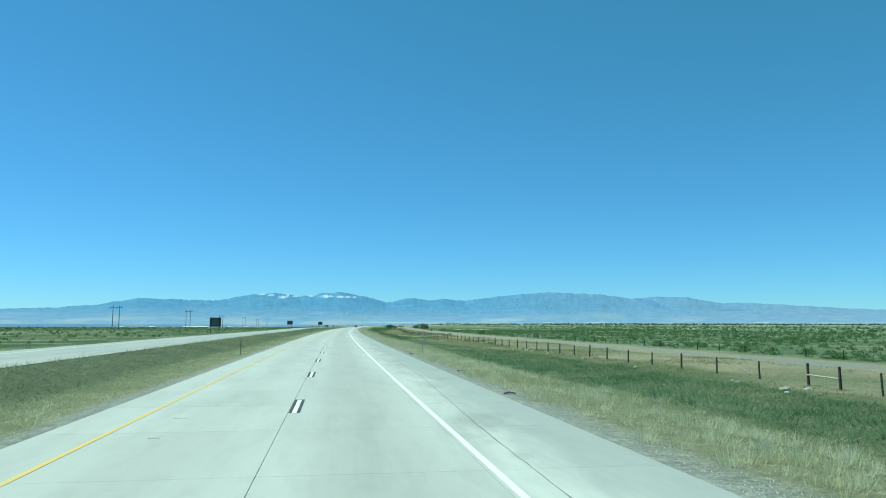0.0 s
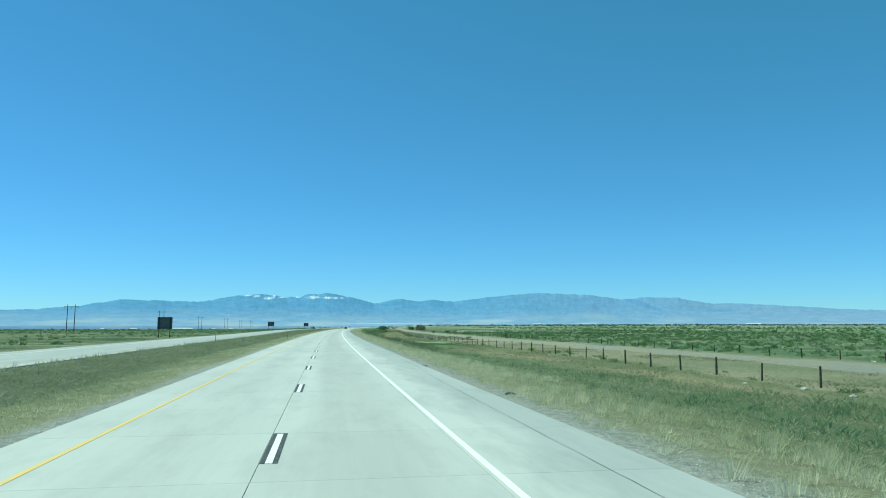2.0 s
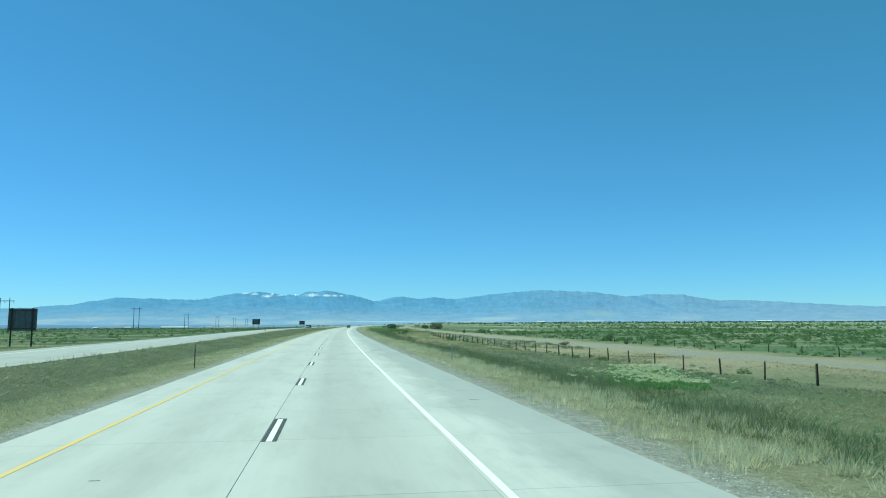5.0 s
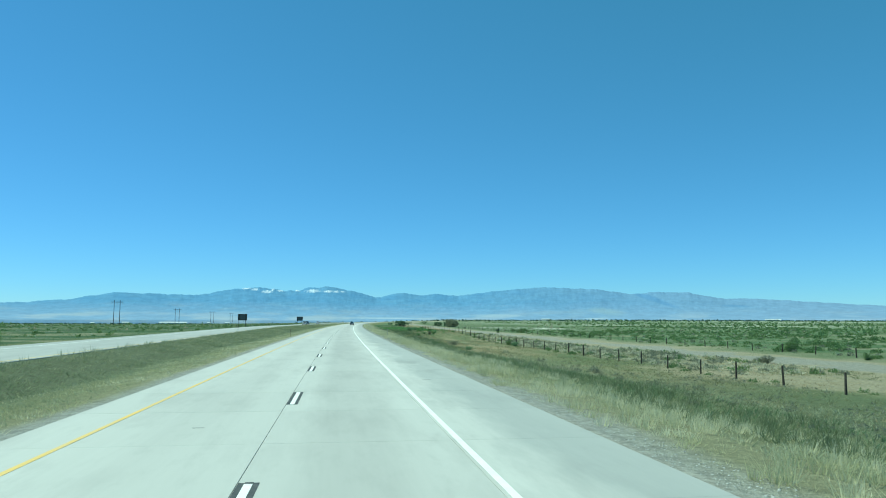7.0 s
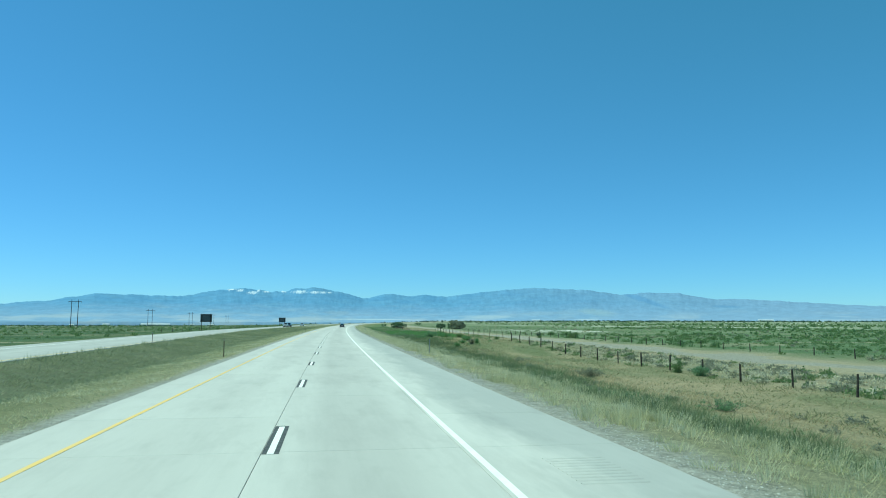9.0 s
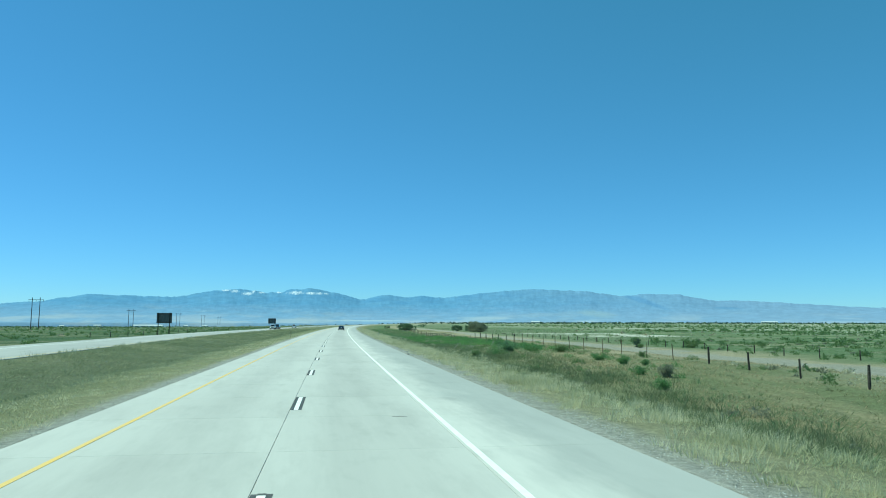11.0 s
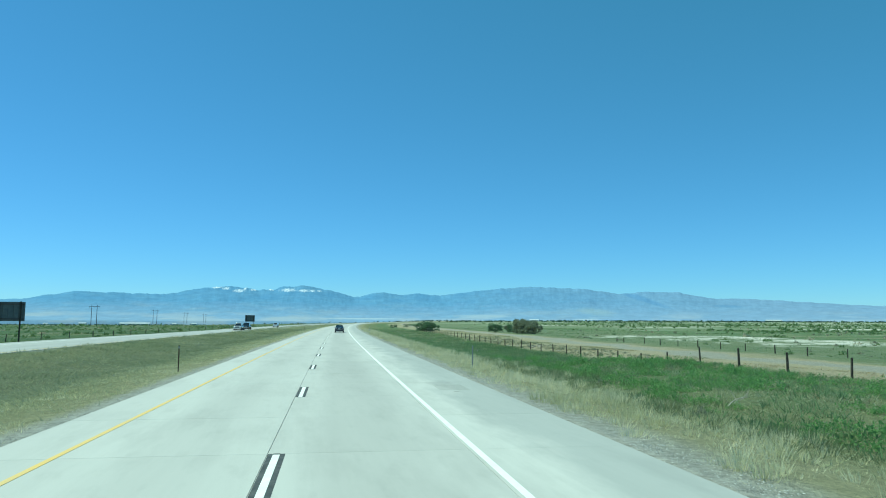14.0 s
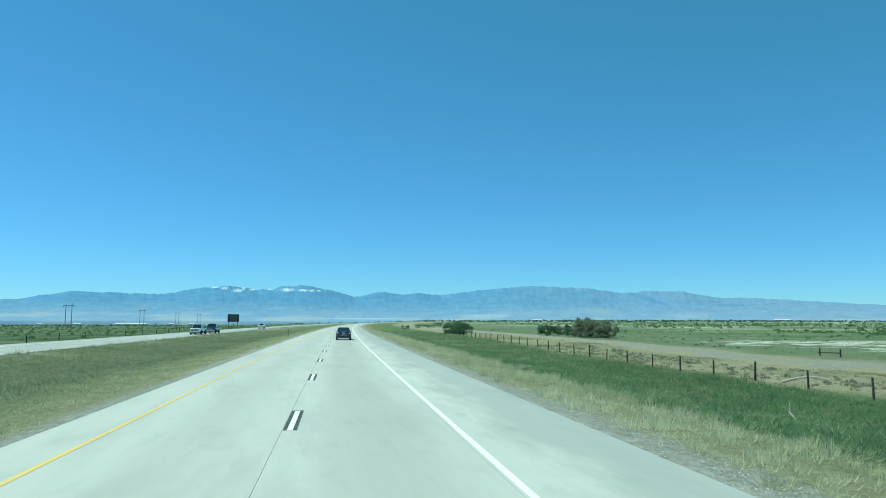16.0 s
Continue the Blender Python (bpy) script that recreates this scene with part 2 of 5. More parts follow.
def ground_material():
    """The plain: strips that run along the road, broken up by patches; the sheet carries d and s in its UV map, in hundreds of metres."""
    k = Nodes("dry_plain", 0.95)
    k.p.inputs["Specular IOR Level"].default_value = 0.1
    uv = k.add("ShaderNodeUVMap")
    xyz = k.add("ShaderNodeSeparateXYZ")
    k.put(uv.outputs[0], xyz.inputs[0])
    d, s = k.math("MULTIPLY", xyz.outputs[0], 100.0), k.math("MULTIPLY", xyz.outputs[1], 100.0)
    reach = k.math("MULTIPLY", k.math("SUBTRACT", k.math("ABSOLUTE", d), 9.0), 0.35)
    reach = k.math("MINIMUM", k.math("MAXIMUM", reach, 0.5), 6.0)
    wob = k.math("MULTIPLY", k.math("SUBTRACT", k.noise(0.09, 4.0), 0.5), k.math("MULTIPLY", reach, 3.0))
    f = k.span(k.math("ADD", d, wob), -60.0, 140.0)
    at_d = lambda x: (x + 60.0) / 200.0
    straw, mixed, green = (0.25, 0.245, 0.155), (0.18, 0.19, 0.105), (0.09, 0.142, 0.066)
    gravel, ochre, track = (0.32, 0.318, 0.295), (0.35, 0.29, 0.19), (0.285, 0.275, 0.235)
    median = (0.14, 0.158, 0.098)
    brown, olive = (0.32, 0.285, 0.198), (0.115, 0.162, 0.083)
    col = k.ramp(f, [(at_d(x), c) for x, c in (
        (-60, (0.065, 0.10, 0.052)), (-42, (0.065, 0.10, 0.052)), (-36, mixed), (-33, straw), (-31, gravel), (-22, gravel), (-21, mixed), (-15, median), (-10.5, median), (-8.5, mixed), (-5.9, straw), (-5.5, gravel),
        (-4.8, gravel), (7.05, gravel), (7.4, straw), (9, straw), (11, mixed), (26, mixed), (28, brown), (39, brown),
        (41, brown), (41.8, track), (46.8, track), (48, brown), (56, olive), (140, olive))])
    inner = k.math("MULTIPLY", k.span(d, 15.0, 19.0), k.span(d, 26.0, 29.0, 1.0, 0.0))
    streak = k.math("MULTIPLY", k.math("MULTIPLY", k.span(s, 45.0, 70.0), k.span(s, 125.0, 140.0, 1.0, 0.0)), k.math("MULTIPLY", k.span(d, 17.0, 19.0), k.span(d, 22.5, 25.0, 1.0, 0.0)))
    col = k.mix(k.math("MULTIPLY", k.math("MULTIPLY", streak, k.span(k.noise(0.13, 4.0, k.coords((1.0, 0.3, 1.0))), 0.42, 0.54)), 0.7), col, ochre)
    dry = k.math("MULTIPLY", k.math("MULTIPLY", k.math("ADD", k.span(s, 190.0, 225.0, 0.0, 0.45), k.span(s, 238.0, 258.0, 0.0, 0.55)), k.span(s, 350.0, 385.0, 1.0, 0.0)), k.math("MULTIPLY", k.span(d, 14.0, 16.5), k.span(d, 26.0, 29.0, 1.0, 0.0)))
    col = k.mix(k.math("MULTIPLY", k.math("MULTIPLY", dry, k.span(k.noise(0.11, 4.0, k.coords((1.0, 0.25, 1.0))), 0.43, 0.53)), 0.85), col, ochre)
    wet = k.math("MULTIPLY", k.math("MULTIPLY", k.span(s, 385.0, 420.0), k.span(d, 11.0, 13.0)), k.span(d, 24.5, 27.0, 1.0, 0.0))
    col = k.mix(k.math("MULTIPLY", wet, k.span(s, 455.0, 500.0, 0.85, 0.3)), col, green)
    damp = k.math("MULTIPLY", k.math("MULTIPLY", k.span(s, 354.0, 374.0), inner), k.span(k.noise(0.12, 4.0), 0.42, 0.55))
    col = k.mix(k.math("MULTIPLY", damp, 0.8), col, green)
    low = k.math("MULTIPLY", k.math("MULTIPLY", k.span(d, 13.0, 14.6), k.math("LESS_THAN", k.math("ADD", d, wob), k.span(s, 58.0, 86.0, 23.0, 18.0))), k.span(s, 105.0, 150.0, 1.0, 0.2))
    col = k.mix(k.math("MULTIPLY", low, k.span(s, 45.0, 75.0, 0.55, 0.35)), col, (0.09, 0.125, 0.07))
    weedy = k.math("MULTIPLY", k.math("MULTIPLY", k.span(s, 135.0, 155.0), k.span(s, 195.0, 225.0, 1.0, 0.0)), k.math("MULTIPLY", k.span(d, 15.0, 18.0), k.span(d, 26.0, 28.0, 1.0, 0.0)))
    col = k.mix(k.math("MULTIPLY", weedy, 0.6), col, (0.09, 0.118, 0.075))
    patch = k.span(k.noise(0.035, 5.0), 0.42, 0.62)
    off_road = k.span(k.math("ABSOLUTE", d), 14.0, 24.0)
    not_track = k.math("SUBTRACT", 1.0, k.math("MULTIPLY", k.math("GREATER_THAN", d, 39.5), k.math("LESS_THAN", d, 49.0)))
    lush = k.math("MULTIPLY", k.math("MULTIPLY", patch, off_road), not_track)
    col = k.mix(k.math("MULTIPLY", lush, 0.55), col, green)
    bare = k.math("MULTIPLY", k.math("MULTIPLY", k.span(k.noise(0.05, 6.0, k.coords((0.6, 1.6, 1.0))), 0.50, 0.60), k.span(k.math("ABSOLUTE", k.math("SUBTRACT", d, 20.0)), 32.0, 50.0)), k.span(s, 380.0, 430.0, 0.55, 0.36))
    col = k.mix(bare, col, (0.34, 0.30, 0.21))
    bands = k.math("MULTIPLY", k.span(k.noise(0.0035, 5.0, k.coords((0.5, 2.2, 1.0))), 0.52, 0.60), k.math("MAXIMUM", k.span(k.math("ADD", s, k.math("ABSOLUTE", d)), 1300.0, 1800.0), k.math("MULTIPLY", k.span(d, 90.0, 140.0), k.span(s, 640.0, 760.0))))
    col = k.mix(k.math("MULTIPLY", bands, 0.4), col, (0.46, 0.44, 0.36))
    meadow = k.math("MULTIPLY", k.math("MULTIPLY", k.span(d, 49.0, 54.0), k.span(d, 85.0, 110.0, 1.0, 0.0)), k.span(s, 400.0, 440.0))
    col = k.mix(k.math("MULTIPLY", meadow, 0.6), col, (0.165, 0.188, 0.12))
    dry_left = k.math("MULTIPLY", k.span(k.noise(0.025, 5.0, k.coords((0.5, 1.6, 1.0)), 0.6), 0.46, 0.56), k.math("MULTIPLY", k.span(d, -62.0, -50.0, 1.0, 0.0), k.math("MULTIPLY", k.span(d, -330.0, -200.0), k.span(s, 300.0, 380.0, 1.0, 0.15))))
    col = k.mix(k.math("MULTIPLY", dry_left, 0.6), col, (0.24, 0.235, 0.13))
    # pale alkali flats, in streaks, far out on the right
    wander = k.math("MULTIPLY", k.math("SUBTRACT", k.noise(0.05, 3.0), 0.5), 22.0)
    ds, ss = k.math("ADD", d, wander), k.math("ADD", s, wander)
    flat = k.math("MULTIPLY", k.math("MULTIPLY", k.span(ds, 60.0, 66.0), k.span(ds, 100.0, 106.0, 1.0, 0.0)), k.math("MULTIPLY", k.span(ss, 462.0, 480.0), k.span(ss, 540.0, 556.0, 1.0, 0.0)))
    crust = k.span(k.math("ADD", k.noise(0.16, 5.0, rough=0.65), k.span(ds, 62.0, 100.0, -0.05, 0.10)), 0.50, 0.56)
    far_salt = k.math("MULTIPLY", k.span(k.noise(0.012, 5.0, k.coords((0.7, 1.4, 1.0))), 0.56, 0.60), k.math("MULTIPLY", k.span(d, 120.0, 180.0), k.span(s, 480.0, 600.0)))
    salt = k.math("MAXIMUM", k.math("MULTIPLY", flat, crust), k.math("MULTIPLY", far_salt, 0.7))
    col = k.mix(k.math("MULTIPLY", salt, 0.9), col, (0.58, 0.56, 0.50))
    fine = k.noise(2.2, 6.0, rough=0.7)
    grain = k.noise(26.0, 4.0)
    tuft = k.noise(7.0, 5.0, None, 0.7)
    col = k.tone(k.tone(k.tone(col, k.span(fine, 0.25, 0.75), 0.72, 1.28), k.span(tuft, 0.3, 0.7), 0.68, 1.32), grain, 0.7, 1.3)
    return k.done(col, k.math("ADD", k.math("MULTIPLY", tuft, 1.5), grain), 0.09, 0.8)


def mountain_material():
    """Far ranges, the blue of hazy air put into their colours: rock, scrub slopes, pale foothills and old snow in the
    high gullies.
    """
    k = Nodes("haze_blue_range", 1.0)
    k.p.inputs["Specular IOR Level"].default_value = 0.0
    c = k.add("ShaderNodeTexCoord")
    xyz = k.add("ShaderNodeSeparateXYZ")
    k.put(c.outputs["Object"], xyz.inputs[0])
    x, z = xyz.outputs[0], xyz.outputs[2]
    n = k.noise(0.006, 6.0)
    fine = k.noise(0.03, 6.0, k.coords((1.6, 1.0, 0.7)), 0.7)
    # distance haze is mixed into the base colours: bluish above, paler low down
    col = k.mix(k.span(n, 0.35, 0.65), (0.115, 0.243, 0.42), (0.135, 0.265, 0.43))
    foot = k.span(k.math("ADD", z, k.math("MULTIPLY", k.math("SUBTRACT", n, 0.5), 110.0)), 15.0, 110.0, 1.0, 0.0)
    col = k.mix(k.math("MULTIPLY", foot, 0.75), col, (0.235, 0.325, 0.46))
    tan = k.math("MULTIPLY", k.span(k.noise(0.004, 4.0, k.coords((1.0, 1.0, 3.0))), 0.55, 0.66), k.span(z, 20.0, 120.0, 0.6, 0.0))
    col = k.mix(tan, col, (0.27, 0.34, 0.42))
    # a stronger haze tint is painted in towards the east
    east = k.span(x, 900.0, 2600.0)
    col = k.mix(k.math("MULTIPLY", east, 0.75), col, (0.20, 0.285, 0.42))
    col = k.tone(col, k.span(fine, 0.25, 0.75), 0.92, 1.08)
    col = k.tone(col, k.span(k.noise(0.014, 5.0, k.coords((1.0, 1.0, 1.6)), 0.65), 0.35, 0.65), 0.93, 1.07)
    # pale fans of haze painted at the foot of the slopes, tan spurs and patches
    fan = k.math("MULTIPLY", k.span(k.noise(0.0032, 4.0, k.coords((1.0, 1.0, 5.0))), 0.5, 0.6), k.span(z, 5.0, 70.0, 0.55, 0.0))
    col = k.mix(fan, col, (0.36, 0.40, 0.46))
    rough = k.math("SUBTRACT", k.noise(0.05, 5.0), 0.5)
    for x0, z0, w, h, depth, tint in ((1567, 58, 85, 26, 0.3, (0.30, 0.37, 0.38)), (1976, 140, 40, 60, 0.4, (0.085, 0.20, 0.40)), (2330, 95, 70, 10, 0.4, (0.10, 0.21, 0.38)), (950, 32, 150, 9, 0.3, (0.44, 0.48, 0.50)), (350, 15, 210, 4, 0.5, (0.46, 0.52, 0.56)), (1430, 17, 70, 4, 0.4, (0.48, 0.52, 0.55))):
        u = k.math("ADD", k.math("DIVIDE", k.math("SUBTRACT", x, float(x0)), float(w)), rough)
        v = k.math("ADD", k.math("DIVIDE", k.math("SUBTRACT", z, float(z0)), float(h)), rough)
        r = k.math("ADD", k.math("MULTIPLY", u, u), k.math("MULTIPLY", v, v))
        col = k.mix(k.span(r, 0.2, 1.3, depth, 0.0), col, tint)
    # old snow in the gullies under the two high tops
    torn = k.math("MULTIPLY", k.math("SUBTRACT", k.noise(0.11, 5.0, None, 0.7), 0.5), 4.5)
    shred = k.math("MULTIPLY", k.math("SUBTRACT", k.noise(0.07, 5.0, k.coords((1.0, 1.0, 1.3)), 0.7), 0.5), 4.5)
    streaks = k.span(k.noise(0.16, 4.0, k.coords((1.0, 1.0, 0.7)), 0.7), 0.42, 0.56)
    for x0, z0, w, h in ((-469, 201, 25, 8), (-412, 191, 17, 7), (-336, 176, 24, 9), (-305, 195, 8, 14), (-152, 191, 14, 8), (-50, 185, 36, 9), (43, 182, 24, 7), (95, 183, 15, 6), (136, 183, 10, 5), (-255, 186, 16, 4)):
        u = k.math("ADD", k.math("DIVIDE", k.math("SUBTRACT", x, float(x0)), 1.1 * w), torn)
        v = k.math("ADD", k.math("DIVIDE", k.math("SUBTRACT", z, z0 + 2.0), 1.2 * h), shred)
        r = k.math("ADD", k.math("MULTIPLY", u, u), k.math("MULTIPLY", v, v))
        col = k.mix(k.math("MULTIPLY", k.span(r, 0.4, 1.3, 0.95, 0.0), streaks), col, (0.78, 0.83, 0.88))
    return k.done(col)


M_GROUND = ground_material()
M_RANGE = mountain_material()


# ---- helpers for parts ----
def mesh_of(name, verts, faces, material, smooth=False):
    me = bpy.data.meshes.new(name)
    me.from_pydata([tuple(v) for v in verts], [], faces)
    me.materials.append(material)
    if smooth:
        me.shade_smooth()
    return me


def part(name, bm, material, parent=None, label=""):
    """Links a bmesh as one mesh object, under a thing or a part where one is given."""
    me = bpy.data.meshes.new(name)
    bm.normal_update()
    bm.to_mesh(me)
    bm.free()
    me.materials.append(material)
    ob = new(name, me)
    ob.parent = parent
    return tagged(ob, label)


def thing(name, m, label, category, group="", kind=""):
    ob = new(name)
    ob.empty_display_size = 0.3
    ob.matrix_basis = m
    return tagged(ob, label, category, group, kind)


def box(w, l, h, x=0.0, y=0.0, z=0.0, bevel=0.0, taper=1.0, bm=None):
    """A box of width w, length l and height h that stands on z, with its top drawn in by taper and its edges rounded."""
    bm = bm or bmesh.new()
    made = bmesh.ops.create_cube(bm, size=1.0)["verts"]
    for v in made:
        t = taper if v.co.z > 0 else 1.0
        v.co = Vector((x + v.co.x * w * t, y + v.co.y * l * t, z + (v.co.z + 0.5) * h))
    if bevel:
        edges = list({e for v in made for e in v.link_edges})
        bmesh.ops.bevel(bm, geom=edges, offset=bevel, segments=2, affect="EDGES", profile=0.6)
    return bm


def rod(p, q, r0, r1, sides=8, bm=None, bend=0.0, steps=1):
    """A tapered round rod from p to q, bowed sideways by bend."""
    bm = bm or bmesh.new()
    p, q = Vector(p), Vector(q)
    axis = (q - p).normalized()
    u = axis.orthogonal().normalized()
    w = axis.cross(u)
    rings = []
    for i in range(steps + 1):
        t = i / steps
        c = p.lerp(q, t) + u * bend * math.sin(math.pi * t)
        r = r0 + (r1 - r0) * t
        rings.append([bm.verts.new(c + (u * math.cos(2 * math.pi * j / sides) + w * math.sin(2 * math.pi * j / sides)) * r) for j in range(sides)])
    for a, b in zip(rings, rings[1:]):
        for j in range(sides):
            bm.faces.new((a[j], a[(j + 1) % sides], b[(j + 1) % sides], b[j]))
    bm.faces.new(rings[0][::-1])
    bm.faces.new(rings[-1])
    return bm


def turned(profile, sides=20, axis="X"):
    """A solid of revolution round the x axis: (radius, offset) pairs."""
    bm = bmesh.new()
    rings = []
    for r, o in profile:
        rings.append([bm.verts.new((o, r * math.cos(2 * math.pi * j / sides), r * math.sin(2 * math.pi * j / sides))) for j in range(sides)])
    for a, b in zip(rings, rings[1:]):
        for j in range(sides):
            bm.faces.new((a[j], a[(j + 1) % sides], b[(j + 1) % sides], b[j]))
    bm.faces.new(rings[0][::-1])
    bm.faces.new(rings[-1])
    return bm


# ---- the lie of the land ----
LIE_D = (-5000, -400, -80, -46, -36, -33, -31, -21, -19.5, -13, -7.5, -5.6, -4.87, -4.8, 6.2, 6.27, 7.3, 8.6, 13.5, 20, 27, 40, 52, 80, 400, 5000)
LIE_Z = (-1.6, -1.2, -1.0, -0.9, -0.8, -0.3, -0.03, -0.03, -0.2, -0.75, -0.3, -0.12, -0.08, -0.28, -0.28, -0.03, -0.07, -0.15, -0.85, -1.0, -1.05, -1.1, -1.2, -1.2, -1.4, -1.8)


def smooth(x, a, b):
    t = np.clip((np.asarray(x, float) - a) / (b - a), 0, 1)
    return t * t * (3 - 2 * t)


def far_edge(s):
    """The outer edge of the other carriageway, which draws away from the road, and how low it lies."""
    return -25.2 - 5.8 * smooth(s, 190, 470) - 2.0 * smooth(s, 470, 640), -0.28 * smooth(s, 400, 580)


def lie(s, d):
    """The height of the ground at s and d, also for arrays."""
    s, d = np.asarray(s, float), np.asarray(d, float)
    shift = far_edge(s)[0] + 31.0
    left = np.where(d < -9, d - shift * smooth(-d, 8, 15), d)
    z = np.interp(np.where(d < 0, left, d), LIE_D, LIE_Z)
    z = z + np.where(d < 0, far_edge(s)[1] * smooth(-d, 12, 20), 0)
    z = z - 0.40 * smooth(s, 120, 220) * (1 - 1.4 * smooth(s, 480, 550)) * smooth(d, 10, 22) * (1 - smooth(d, 38, 60))
    # far off the plain climbs a little towards the mountains
    out = np.hypot(s - 200, d)
    z = z + (7.0 * smooth(d, -220, -60) + 3.0 * smooth(d, 60, 600)) * smooth(out, 1500, 3300)
    # on the left it falls away gently
    z = z - 0.0052 * np.clip(out - 150, 0, 5200) * smooth(-d, 90, 380) - 0.5 * smooth(-d, 50, 110)
    # a low bank across the ditch, by which the track is reached
    z = z + 0.92 * smooth(s, 300, 332) * (1 - smooth(s, 413, 427)) * smooth(d, 9, 20) * (1 - smooth(d, 30, 40))
    rough = smooth(d, 9, 14) + smooth(-d, 6, 9) * (1 - smooth(-left, 18, 20)) + smooth(-left, 36, 42)
    wave = np.sin(s * 0.31 + d * 0.17) * np.sin(d * 0.43 - s * 0.07) * 0.07 + np.sin(s * 0.09 + 1.3) * np.sin(d * 0.11 + 0.4) * 0.10
    calm = 1 - 0.8 * smooth(d, 39, 41) * (1 - smooth(d, 47, 50))
    return z + wave * rough * calm


def at_many(s, d, z):
    a = s / R
    return np.stack([R - (R - d) * np.cos(a), (R - d) * np.sin(a), z], axis=-1)


def sheet(name, ss, dd, height, material):
    """A sheet over a net of s and d, with d and s kept in its UV map."""
    S, D = np.meshgrid(np.array(ss, float), np.array(dd, float), indexing="ij")
    co = at_many(S, D, height(S, D)).reshape(-1, 3)
    n, m = S.shape
    i = np.arange(n * m).reshape(n, m)
    q = np.stack([i[:-1, :-1], i[:-1, 1:], i[1:, 1:], i[1:, :-1]], axis=-1).reshape(-1, 4)
    me = bpy.data.meshes.new(name)
    me.vertices.add(len(co))
    me.vertices.foreach_set("co", co.astype(np.float32).ravel())
    me.loops.add(q.size)
    me.loops.foreach_set("vertex_index", q.astype(np.int32).ravel())
    me.polygons.add(len(q))
    me.polygons.foreach_set("loop_start", np.arange(0, q.size, 4, dtype=np.int32))
    me.update(calc_edges=True)
    uv = me.uv_layers.new(name="UVMap")
    flat = np.stack([D.ravel(), S.ravel()], axis=-1)[q.ravel()] * 0.01
    uv.data.foreach_set("uv", flat.astype(np.float32).ravel())
    me.shade_smooth()
    me.materials.append(material)
    return new(name, me)


# ---- ground and mountains ----
steps_s = [-3000, -1500, -700, -300, -120, *range(-60, 700, 5), *range(700, 1500, 40), 1600, 1800, 2100, 2500, 3000, 3600, 4300, 5200]
steps_d = [-5000, -3500, -2400, -1600, -1000, -600, -350, -220, -140, -100, -80, -65, -54, *np.arange(-46, -36, 2.0), *np.arange(-36, -5.6, 1.0),
           -5.6, -5.2, -4.87, -4.8, 6.2, 6.27, 6.6, 7.3, 7.9, *np.arange(8.6, 30, 1.1), *np.arange(30, 60, 2.5), 64, 72, 84, 100, 130, 170, 240, 350, 550, 900, 1500, 2400, 3600, 5000]
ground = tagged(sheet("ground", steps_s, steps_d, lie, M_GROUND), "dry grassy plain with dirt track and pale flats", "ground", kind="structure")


SKYLINE = ((-60, 1.1), (-30, 0.9), (-21.2, 1.2), (-18.2, 1.5), (-15.5, 2.06), (-11.5, 1.97), (-9.5, 1.92), (-7.6, 2.35), (-5.7, 2.58), (-4.8, 2.66), (-2.9, 2.38),
           (-1.5, 2.48), (-0.9, 2.76), (-0.2, 2.64), (0.5, 2.78), (1.4, 2.66), (3.2, 2.27), (4.4, 1.91), (6.5, 2.30), (8.1, 2.08), (9.2, 2.27), (11.1, 2.09),
           (14.4, 2.50), (18.0, 2.82), (20.9, 2.70), (22.7, 2.60), (25.2, 2.23), (26.8, 2.38), (29.5, 2.33), (32.2, 1.80), (33.9, 1.86), (38.2, 1.53), (42.3, 1.25), (50, 1.1), (75, 0.8))


